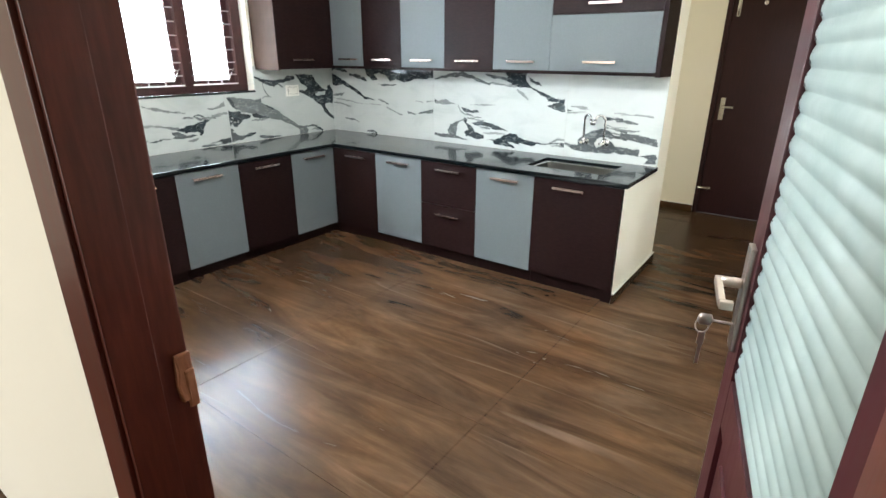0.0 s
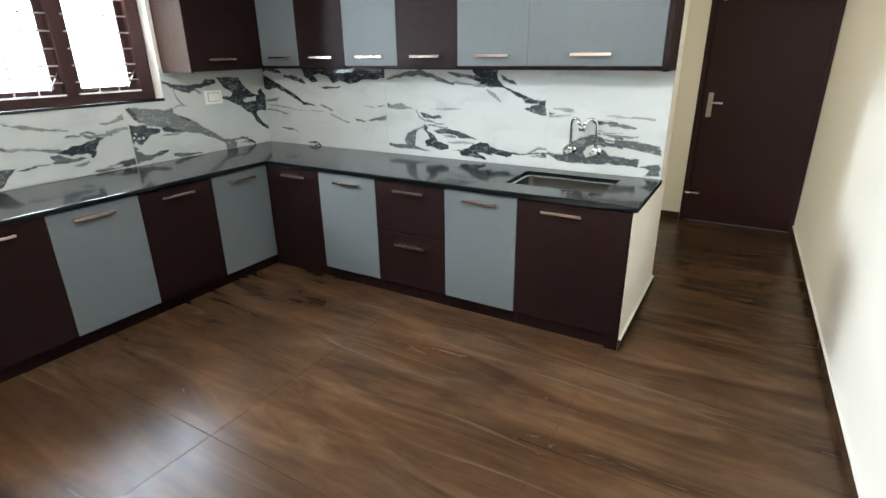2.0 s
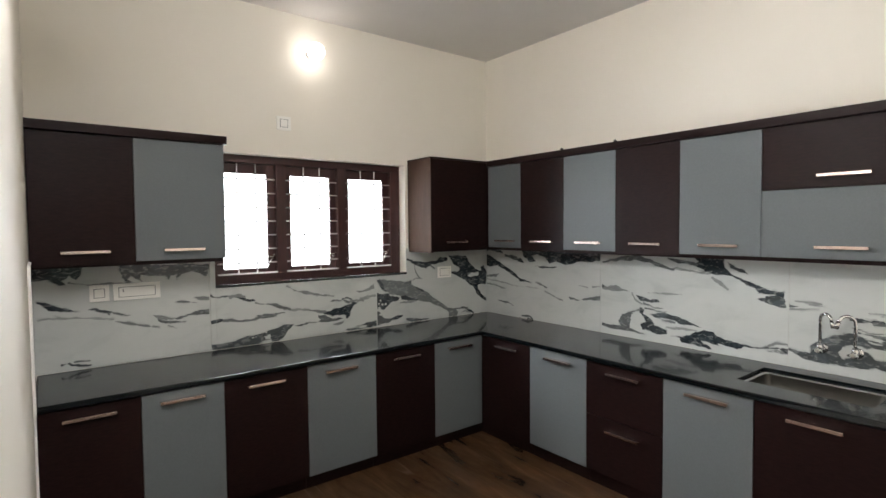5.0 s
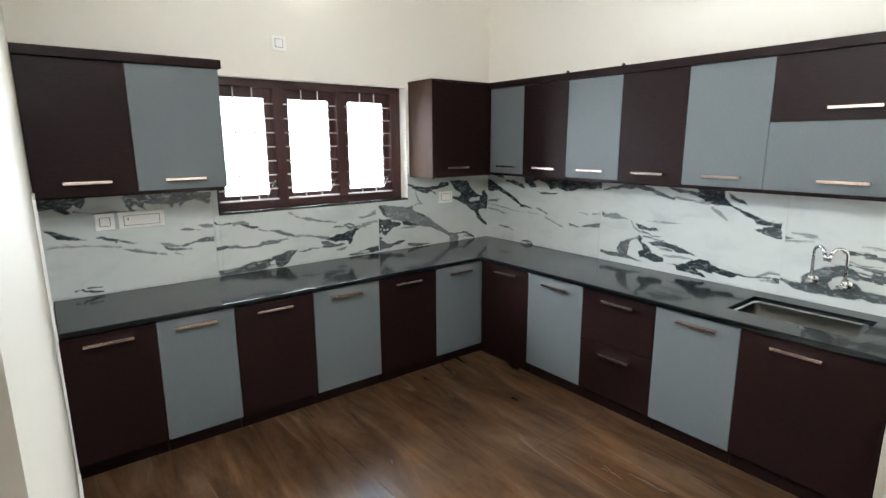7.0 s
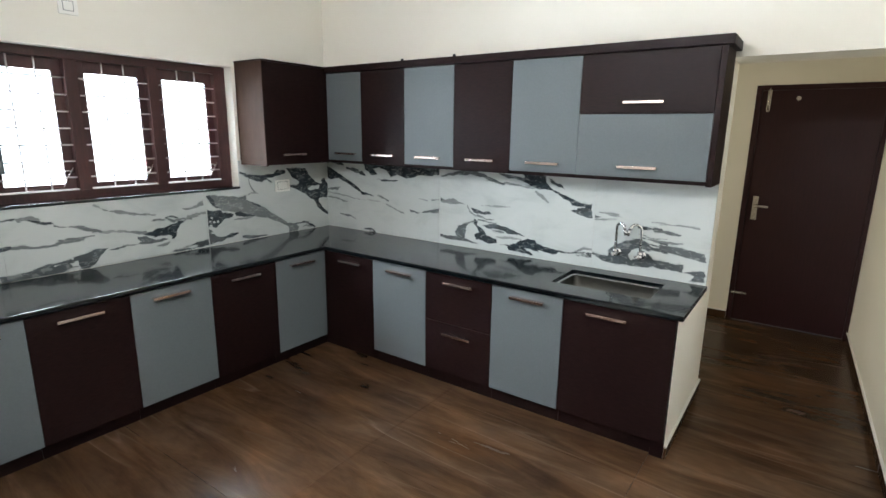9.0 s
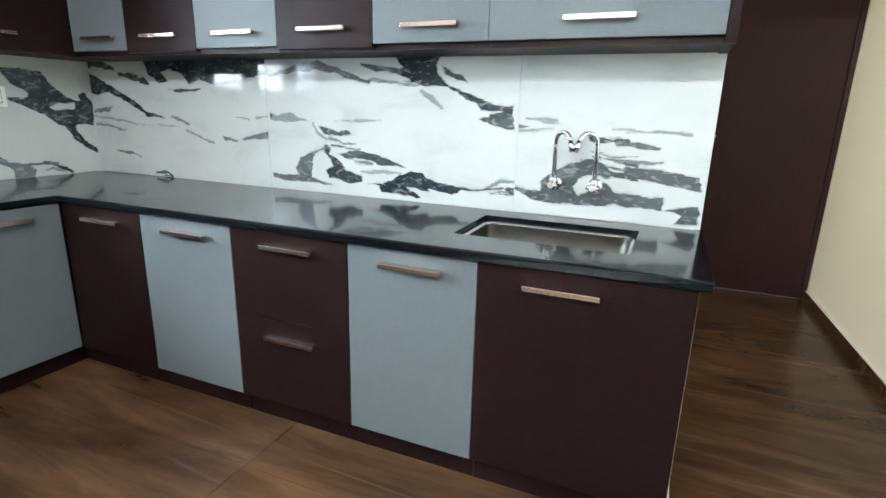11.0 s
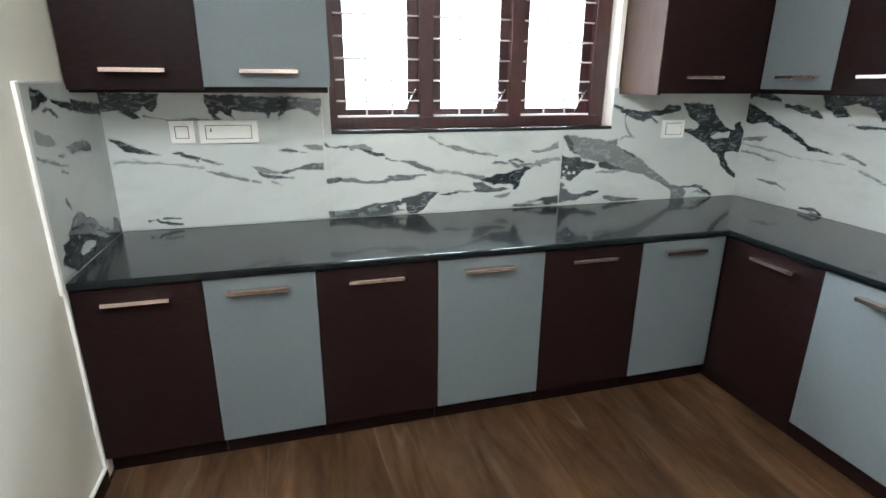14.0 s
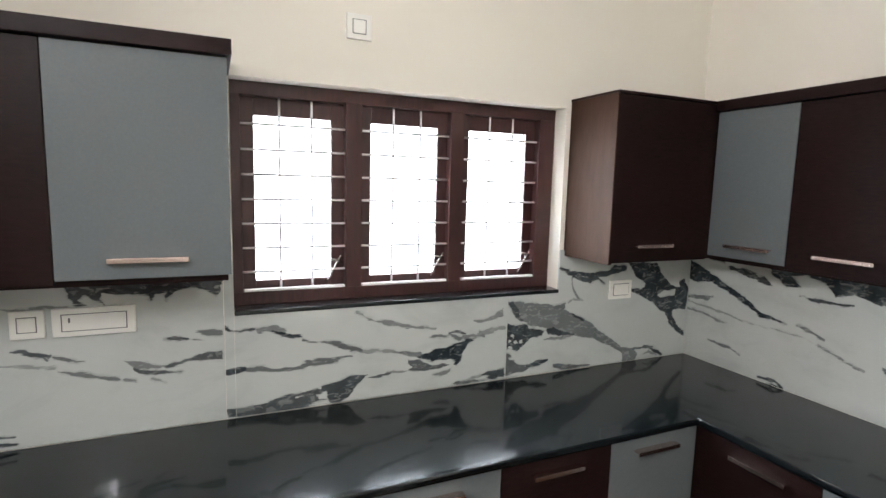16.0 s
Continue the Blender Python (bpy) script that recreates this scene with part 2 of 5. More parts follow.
def add_tube(bm, points, radius, sides=12, caps=True):
    """A round bar along points; radius may be one for each point."""
    pts = [Vector(p) for p in points]
    radii = radius if isinstance(radius, (list, tuple)) else [radius] * len(pts)
    rings, side = [], None
    for n, p in enumerate(pts):
        way = (pts[min(n + 1, len(pts) - 1)] - pts[max(n - 1, 0)]).normalized()
        if side is None:
            side = way.orthogonal().normalized()
        side = (side - way * side.dot(way)).normalized()
        other = way.cross(side)
        rings.append([bm.verts.new(p + radii[n] * (math.cos(a) * side + math.sin(a) * other)) for a in (2 * math.pi * k / sides for k in range(sides))])
    for a, b in zip(rings, rings[1:]):
        for k in range(sides):
            bm.faces.new((a[k], a[(k + 1) % sides], b[(k + 1) % sides], b[k])).smooth = True
    if caps:
        bm.faces.new(rings[0][::-1]), bm.faces.new(rings[-1])
    return bm


def finish(bm, name):
    bmesh.ops.recalc_face_normals(bm, faces=bm.faces)
    me = bpy.data.meshes.new(name)
    bm.to_mesh(me)
    bm.free()
    return me


def thing(name, at, label="", category="", group="", kind=""):
    ob = new(name)
    ob.location = at
    ob.empty_display_size = 0.1
    return tagged(ob, label, category, group, kind)


def base_of(ob):
    at = Vector((0, 0, 0))
    while ob:
        at, ob = at + ob.location, ob.parent
    return at


def part(name, bm, material, parent, label=""):
    """A mesh in world places, put under a thing or a part."""
    at = base_of(parent)
    bmesh.ops.translate(bm, verts=bm.verts, vec=-at)
    me = finish(bm, name)
    me.materials.append(material)
    ob = new(name, me)
    ob.parent = parent
    return tagged(ob, label)


def solid(name, bm, material, label="", category="", group="", kind="", at=None):
    """A thing of one mesh."""
    at = Vector(at or (0, 0, 0))
    bmesh.ops.translate(bm, verts=bm.verts, vec=-at)
    me = finish(bm, name)
    me.materials.append(material)
    ob = new(name, me)
    ob.location = at
    return tagged(ob, label, category, group, kind)


def structure(name, bm, material, label=""):
    return solid(name, bm, material, label, kind="structure")


def turned(bm, angle, about):
    bmesh.ops.rotate(bm, verts=bm.verts, cent=about, matrix=Matrix.Rotation(angle, 3, "Z"))
    return bm


# ---- the room ----
WIN = (-2.300, -0.868, 1.166, 2.016)      # y, y, z, z of the window's opening
bm = bmesh.new()
for lo, hi in (((-0.2, HALL_Y, 0), (0, WIN[0], CEIL)), ((-0.2, WIN[1], 0), (0, 0, CEIL)),
               ((-0.2, WIN[0], 0), (0, WIN[1], WIN[2])), ((-0.2, WIN[0], WIN[3]), (0, WIN[1], CEIL))):
    add_box(bm, lo, hi)
structure("wall_west", bm, WALL, "cream painted plaster wall around the window")
bm = box((-0.2, 0, 0), (END_X, SINK_WALL, CEIL))
structure("wall_north", bm, WALL, "cream painted plaster wall behind the sink")
structure("beam", box((END_X, 0, 1.985), (4.3, SINK_WALL, CEIL)), WALL, "cream painted wall over the passage opening")

WALL_E0, WALL_E1 = Vector((3.858, FAR_Y)), Vector((4.028, LEFT_Y))
turn_e = math.atan2(WALL_E0.x - WALL_E1.x, WALL_E0.y - WALL_E1.y)
length_e = (WALL_E0 - WALL_E1).length


def along_east(bm):
    """From a straight wall at x = 0 that runs to +y into the slightly skewed wall on the far side."""
    bmesh.ops.rotate(bm, verts=bm.verts, cent=(0, 0, 0), matrix=Matrix.Rotation(-turn_e, 3, "Z"))
    bmesh.ops.translate(bm, verts=bm.verts, vec=(WALL_E1.x, WALL_E1.y, 0))
    return bm


structure("wall_east", along_east(box((0, -0.16, 0), (0.2, length_e + 0.4, CEIL))), WALL, "plain pale painted wall beside the passage")
DOOR_W = (2.985, 3.856, 1.992)
bm = bmesh.new()
for lo, hi in (((-0.2, FAR_Y, 0), (DOOR_W[0], FAR_Y + 0.2, CEIL)), ((DOOR_W[1], FAR_Y, 0), (4.3, FAR_Y + 0.2, CEIL)), ((DOOR_W[0], FAR_Y, DOOR_W[2]), (DOOR_W[1], FAR_Y + 0.2, CEIL))):
    add_box(bm, lo, hi)
structure("wall_far", bm, WALL, "cream painted wall with the back door")
# unseen end wall; its opening is added to let the passage fill lamp in
bm = bmesh.new()
for lo, hi in (((-0.2, SINK_WALL, 0), (0.0, 0.65, CEIL)), ((-0.2, 1.55, 0), (0.0, FAR_Y, CEIL)), ((-0.2, 0.65, 0), (0.0, 1.55, 0.95)), ((-0.2, 0.65, 2.05), (0.0, 1.55, CEIL))):
    add_box(bm, lo, hi)
structure("wall_passage_end", bm, WALL, "unseen cream end wall of the passage, with an opening added for the fill lamp")

GAP = (3.000, 4.02, 2.13)                  # doorway to the hall: x, x and height
bm = bmesh.new()
for lo, hi in (((0, HALL_Y, 0), (GAP[0], LEFT_Y, CEIL)), ((GAP[1] + 0.012, HALL_Y, 0), (6.2, LEFT_Y - 0.003, CEIL)), ((GAP[0], HALL_Y, GAP[2]), (GAP[1] + 0.012, LEFT_Y, CEIL))):
    add_box(bm, lo, hi)
structure("wall_south", bm, WALL, "cream painted wall with the open doorway")

HALL_END = -7.0
# unseen walls that close the hall; the opening is added for the fill lamp
bm = bmesh.new()
for lo, hi in (((-0.4, HALL_END, 0), (-0.2, HALL_Y, CEIL)), ((6.2, HALL_END, 0), (6.4, LEFT_Y, CEIL)),
               ((-0.4, HALL_END - 0.2, 0), (0.0, HALL_END, CEIL)), ((2.2, HALL_END - 0.2, 0), (6.4, HALL_END, CEIL)),
               ((0.0, HALL_END - 0.2, 2.45), (2.2, HALL_END, CEIL)), ((0.0, HALL_END - 0.2, 0), (2.2, HALL_END, 0.4))):
    add_box(bm, lo, hi)
structure("wall_hall", bm, WALL, "unseen cream hall walls, with an opening added for the fill lamp")
structure("ceiling", box((-0.4, HALL_END - 0.2, CEIL), (6.4, FAR_Y + 0.2, CEIL + 0.15)), CEILING, "flat painted ceiling")
floor = structure("floor", box((-0.4, HALL_END - 0.2, -0.2), (6.4, FAR_Y + 0.2, -0.004)), GROUT, "floor of brown wood-look porcelain tiles")
structure("ground", box((-300, -300, -0.9), (300, 300, -0.6)), plaster("earth", (0.16, 0.13, 0.08), (0.10, 0.11, 0.05)), "ground outside")


def skirting(name, lo, hi, lip_lo, lip_hi, place=None):
    a, b = box(lo, hi, 0.001), box(lip_lo, lip_hi, 0.002)
    if place:
        a, b = place(a), place(b)
    sk = structure(name, a, FLOOR, "low brown wood-look tile skirting")
    return sk, structure("trim", b, WHITE, "thin white plaster edge on the skirting")


SK = 0.062
skirting("skirting", (-0.011, 0.0, -0.003), (0.0, length_e - 0.012, SK), (-0.013, 0.0, SK), (0.0, length_e - 0.012, SK + 0.008), along_east)
skirting("skirting", (0.0, FAR_Y - 0.011, -0.003), (DOOR_W[0] - 0.002, FAR_Y, SK), (0.0, FAR_Y - 0.013, SK), (DOOR_W[0] - 0.002, FAR_Y, SK + 0.008))
skirting("skirting", (END_X, 0.003, -0.003), (END_X + 0.011, SINK_WALL + 0.011, SK), (END_X, 0.003, SK), (END_X + 0.013, SINK_WALL + 0.013, SK + 0.008))
skirting("skirting", (RUN_X + 0.01, LEFT_Y, -0.003), (2.998, LEFT_Y + 0.011, SK), (RUN_X + 0.01, LEFT_Y, SK), (2.998, LEFT_Y + 0.013, SK + 0.008))

# plastered end of the sink run
structure("end_pier", box((2.968, -0.600, 0), (3.034, -0.0005, TOP - 0.026), 0.0), WALL, "cream plastered end of the counter")
skirting("skirting", (END_X, -0.604, -0.003), (END_X + 0.011, 0.003, SK), (END_X, -0.604, SK), (END_X + 0.013, 0.003, SK + 0.008))
structure("trim", box((RUN_X + 0.004, LEFT_Y, 0), (RUN_X + 0.020, LEFT_Y + 0.010, TOP - 0.028), 0.002), WHITE, "white plaster edge beside the cabinets")

# ---- window ----
Y0, Y1, Z0, Z1 = WIN
structure("window_sill", box((-0.196, Y0 + 0.001, Z0 - 0.006), (0.015, Y1 - 0.001, Z0 + 0.011), 0.003), GRANITE, "polished black granite window sill")
window = thing("window", (-0.12, -1.585, Z0 + 0.02), "dark reddish-brown wooden window of three lights with pale steel grille bars", "window", kind="structure")
FY = (Y0 - 0.003, Y1 + 0.003)
FZ = (Z0 + 0.009, Z1 + 0.003)
BAYS = ((-2.262, -1.866), (-1.800, -1.406), (-1.340, -0.950))
BZ = (1.226, 1.966)
bm = bmesh.new()
add_box(bm, (-0.165, FY[0], FZ[0]), (-0.085, FY[1], BZ[0]), 0.003)
add_box(bm, (-0.165, FY[0], BZ[1]), (-0.085, FY[1], FZ[1]), 0.003)
for a, b in ((FY[0], BAYS[0][0]), (BAYS[0][1], BAYS[1][0]), (BAYS[1][1], BAYS[2][0]), (BAYS[2][1], FY[1])):
    add_box(bm, (-0.164, a, BZ[0] - 0.001), (-0.086, b, BZ[1] + 0.001), 0.003)
part("window_frame", bm, FRAME_WOOD, window)
PANES = ((-2.212, -1.918), (-1.752, -1.452), (-1.298, -0.998))
for (a, b), (pa, pb) in zip(BAYS, PANES):
    bm = bmesh.new()
    for lo, hi in (((a - 0.002, BZ[0] - 0.002), (pa, BZ[1] + 0.002)), ((pb, BZ[0] - 0.002), (b + 0.002, BZ[1] + 0.002)),
                   ((pa, BZ[0] - 0.002), (pb, 1.262)), ((pa, 1.900), (pb, BZ[1] + 0.002))):
        add_box(bm, (-0.160, lo[0], lo[1]), (-0.128, hi[0], hi[1]), 0.002)
    sash = part("sash", bm, FRAME_WOOD, window)
    pane = part("pane", box((-0.146, pa - 0.004, 1.258), (-0.142, pb + 0.004, 1.904)), PANE, sash, "bright frosted glass pane")
    pane.visible_shadow = False
    for z in (1.865, 1.770, 1.676, 1.582, 1.488, 1.394, 1.300):
        part("grille_bar", add_tube(bmesh.new(), [(-0.108, a - 0.004, z), (-0.108, b + 0.004, z)], 0.0046, 8), BARS, window)
    for k in (0.36, 0.67):
        y = a + k * (b - a)
        part("grille_bar", add_tube(bmesh.new(), [(-0.118, y, BZ[0] - 0.003), (-0.118, y, BZ[1] + 0.003)], 0.0048, 8), BARS, window)
    part("bead", box((-0.106, a + 0.004, BZ[0]), (-0.084, b - 0.004, BZ[0] + 0.010), 0.002), BARS, window, "pale lower bead")
    part("casement_stay", add_tube(bmesh.new(), [(-0.112, b - 0.075, BZ[0] + 0.02), (-0.098, b - 0.018, BZ[0] + 0.13)], 0.004, 8), STEEL, window)
    latch = add_tube(bmesh.new(), [(-0.124, b - 0.07, 1.335), (-0.10, b - 0.05, 1.34), (-0.10, b - 0.015, 1.33)], 0.005, 8)
    part("latch", latch, STEEL, window)


# ---- wall tiles ----
def mark(level, *points):
    """A brush stroke on a tile: how dark it is, and its middle line as (u, v, half its width)."""
    return level, points


def patch(level, *points):
    """A patch on a tile by its corners (u, v); level 0 leaves white within what lies under it."""
    return level, points


TILE_MARKS = {}
TILE_MARKS["win_b"] = (
    patch(0.9, (1.193, 0.033), (1.134, 0.033), (1.055, 0.042), (0.998, 0.057), (0.952, 0.062), (0.905, 0.062), (0.847, 0.073), (0.787, 0.089), (0.740, 0.104), (0.674, 0.105), (0.652, 0.103), (0.674, 0.090), (0.686, 0.074), (0.708, 0.057), (0.722, 0.034), (0.744, 0.014), (0.770, -0.003), (0.823, -0.002), (0.894, -0.004), (1.056, -0.003), (1.194, -0.002)),
    patch(0.6, (1.193, 0.031), (1.055, 0.040), (1.009, 0.051), (1.005, -0.004), (1.194, 0.000)),
    patch(0, (0.940, 0.049), (0.903, 0.053), (0.940, 0.042)),
    patch(0, (0.863, 0.043), (0.823, 0.054), (0.821, 0.025), (0.851, 0.023)),
    patch(0, (0.858, 0.072), (0.849, 0.080), (0.840, 0.070), (0.847, 0.061)),
    patch(0, (0.906, -0.000), (0.859, 0.016), (0.816, 0.022), (0.806, 0.001), (0.835, -0.006)),
    patch(0.8, (0.650, 0.090), (0.605, 0.096), (0.568, 0.100), (0.536, 0.100), (0.568, 0.087), (0.617, 0.083)),
    mark(0.4, (0.568, 0.100, 0.0050), (0.467, 0.096, 0.0020)),
    patch(1, (0.444, 0.156), (0.393, 0.163), (0.355, 0.178), (0.303, 0.180), (0.251, 0.197), (0.198, 0.207), (0.166, 0.205), (0.197, 0.185), (0.222, 0.149), (0.229, 0.116), (0.246, 0.093), (0.273, 0.100), (0.253, 0.114), (0.327, 0.128), (0.366, 0.124), (0.392, 0.138), (0.431, 0.142)),
    patch(0.8, (0.481, 0.146), (0.430, 0.135), (0.391, 0.118), (0.365, 0.106), (0.313, 0.111), (0.279, 0.101), (0.325, 0.091), (0.390, 0.088), (0.455, 0.092), (0.485, 0.097), (0.460, 0.112), (0.481, 0.131)),
    mark(0.6, (0.545, 0.188, 0.0050), (0.482, 0.171, 0.0100), (0.431, 0.162, 0.0100)),
    mark(0.35, (0.680, 0.204, 0.0070), (0.570, 0.195, 0.0050), (0.533, 0.188, 0.0040)),
    patch(0.45, (0.364, 0.066), (0.312, 0.076), (0.273, 0.090), (0.285, 0.066), (0.324, 0.053)),
    mark(0.6, (0.382, 0.234, 0.0050), (0.331, 0.235, 0.0080), (0.279, 0.234, 0.0040), (0.238, 0.213, 0.0080)),
    mark(0.8, (0.292, 0.242, 0.0050), (0.253, 0.249, 0.0080), (0.213, 0.233, 0.0050)),
    mark(0.5, (0.225, 0.219, 0.0080), (0.172, 0.221, 0.0070), (0.118, 0.211, 0.0050), (0.141, 0.239, 0.0050)),
    mark(0.35, (0.172, 0.208, 0.0050), (0.132, 0.227, 0.0100), (0.079, 0.239, 0.0120), (0.019, 0.242, 0.0100)),
    patch(0.45, (0.176, 0.291), (0.122, 0.292), (0.069, 0.306), (0.024, 0.333), (0.022, 0.300), (0.081, 0.284), (0.148, 0.277)),
    mark(0.5, (0.701, 0.365, 0.0050), (0.658, 0.340, 0.0070), (0.621, 0.322, 0.0040), (0.585, 0.316, 0.0100), (0.523, 0.301, 0.0070), (0.473, 0.289, 0.0080), (0.358, 0.269, 0.0030)),
    mark(0.9, (1.198, 0.348, 0.0070), (1.181, 0.336, 0.0070), (1.138, 0.328, 0.0040), (1.094, 0.330, 0.0060)),
    patch(0.5, (1.094, 0.334), (1.050, 0.340), (1.017, 0.342), (0.972, 0.317), (0.995, 0.307), (1.050, 0.321), (1.077, 0.315)),
    mark(1, (1.028, 0.320, 0.0050), (0.972, 0.301, 0.0090), (0.923, 0.287, 0.0050)),
    mark(0.7, (0.916, 0.275, 0.0070), (0.858, 0.259, 0.0040), (0.800, 0.250, 0.0070), (0.752, 0.227, 0.0090), (0.680, 0.206, 0.0080)),
    patch(1, (1.196, 0.188), (1.163, 0.194), (1.124, 0.195), (1.113, 0.178), (1.131, 0.168), (1.164, 0.165), (1.197, 0.165)),
    mark(0.7, (1.120, 0.176, 0.0090), (1.075, 0.177, 0.0100), (1.053, 0.170, 0.0090), (0.997, 0.161, 0.0070), (0.962, 0.164, 0.0100), (0.905, 0.171, 0.0120), (0.847, 0.178, 0.0120), (0.776, 0.183, 0.0100), (0.723, 0.189, 0.0020)),
    patch(0.75, (0.275, 0.009), (0.230, 0.021), (0.163, 0.016), (0.094, 0.007), (0.162, 0.003), (0.256, 0.002)),
    patch(0.9, (0.131, 0.031), (0.096, 0.043), (0.054, 0.045), (0.007, 0.048), (0.005, 0.006), (0.066, 0.007), (0.108, 0.016), (0.081, 0.026)),
    mark(0.35, (0.217, 0.018, 0.0060), (0.123, 0.033, 0.0070)),
)
TILE_MARKS["win_c"] = (
    patch(1, (0.853, 0.388), (0.824, 0.382), (0.793, 0.366), (0.764, 0.353), (0.737, 0.343), (0.702, 0.330), (0.666, 0.318), (0.712, 0.318), (0.757, 0.324), (0.796, 0.331), (0.812, 0.349), (0.834, 0.371)),
    patch(0.9, (0.632, 0.322), (0.600, 0.330), (0.572, 0.317), (0.535, 0.308), (0.521, 0.297), (0.546, 0.292), (0.592, 0.310), (0.625, 0.318)),
    mark(0.8, (0.554, 0.307, 0.0050), (0.533, 0.285, 0.0040), (0.520, 0.301, 0.0020)),
    mark(0.7, (0.513, 0.290, 0.0040), (0.479, 0.282, 0.0060), (0.431, 0.268, 0.0020)),
    mark(0.3, (0.849, 0.290, 0.0040), (0.760, 0.291, 0.0060), (0.669, 0.279, 0.0040), (0.594, 0.273, 0.0070), (0.510, 0.257, 0.0050)),
    mark(0.6, (0.501, 0.245, 0.0040), (0.443, 0.228, 0.0080), (0.385, 0.209, 0.0060), (0.335, 0.198, 0.0020)),
    mark(0.5, (0.315, 0.191, 0.0050), (0.285, 0.184, 0.0070)),
    mark(0.35, (0.234, 0.185, 0.0040), (0.193, 0.165, 0.0020)),
    patch(0.5, (0.318, 0.258), (0.272, 0.254), (0.222, 0.234), (0.191, 0.231), (0.212, 0.220), (0.283, 0.228), (0.303, 0.245)),
    mark(0.8, (0.283, 0.226, 0.0050), (0.264, 0.211, 0.0070), (0.192, 0.205, 0.0060), (0.140, 0.201, 0.0020)),
    patch(0.8, (0.201, 0.226), (0.159, 0.236), (0.117, 0.243), (0.074, 0.260), (0.005, 0.268), (0.006, 0.231), (0.064, 0.232), (0.117, 0.234), (0.170, 0.223), (0.191, 0.220)),
    mark(0.9, (0.193, 0.322, 0.0020), (0.156, 0.324, 0.0070), (0.115, 0.314, 0.0040), (0.062, 0.304, 0.0020)),
    patch(0.6, (0.097, 0.339), (0.050, 0.343), (0.003, 0.339), (0.004, 0.315), (0.051, 0.319)),
    mark(0.9, (0.753, 0.034, 0.0060), (0.724, 0.040, 0.0080), (0.706, 0.027, 0.0060), (0.669, 0.022, 0.0090), (0.631, 0.016, 0.0060)),
    mark(0.7, (0.696, 0.045, 0.0050), (0.658, 0.043, 0.0040), (0.630, 0.037, 0.0030)),
    patch(0.95, (0.475, 0.564), (0.477, 0.527), (0.466, 0.492), (0.449, 0.466), (0.410, 0.460), (0.439, 0.476), (0.418, 0.494), (0.390, 0.473), (0.362, 0.454), (0.380, 0.480), (0.369, 0.501), (0.331, 0.491), (0.261, 0.489), (0.241, 0.486), (0.232, 0.464), (0.215, 0.483), (0.180, 0.490), (0.181, 0.465), (0.158, 0.489), (0.129, 0.500), (0.087, 0.503), (0.056, 0.490), (0.025, 0.468), (0.008, 0.487), (-0.006, 0.541)),
    patch(0.95, (0.876, 0.575), (0.858, 0.494), (0.805, 0.502), (0.754, 0.468), (0.724, 0.464), (0.740, 0.487), (0.706, 0.510), (0.680, 0.490), (0.651, 0.523), (0.648, 0.563)),
    mark(0.5, (0.709, 0.476, 0.0040), (0.600, 0.457, 0.0040), (0.468, 0.461, 0.0040)),
)
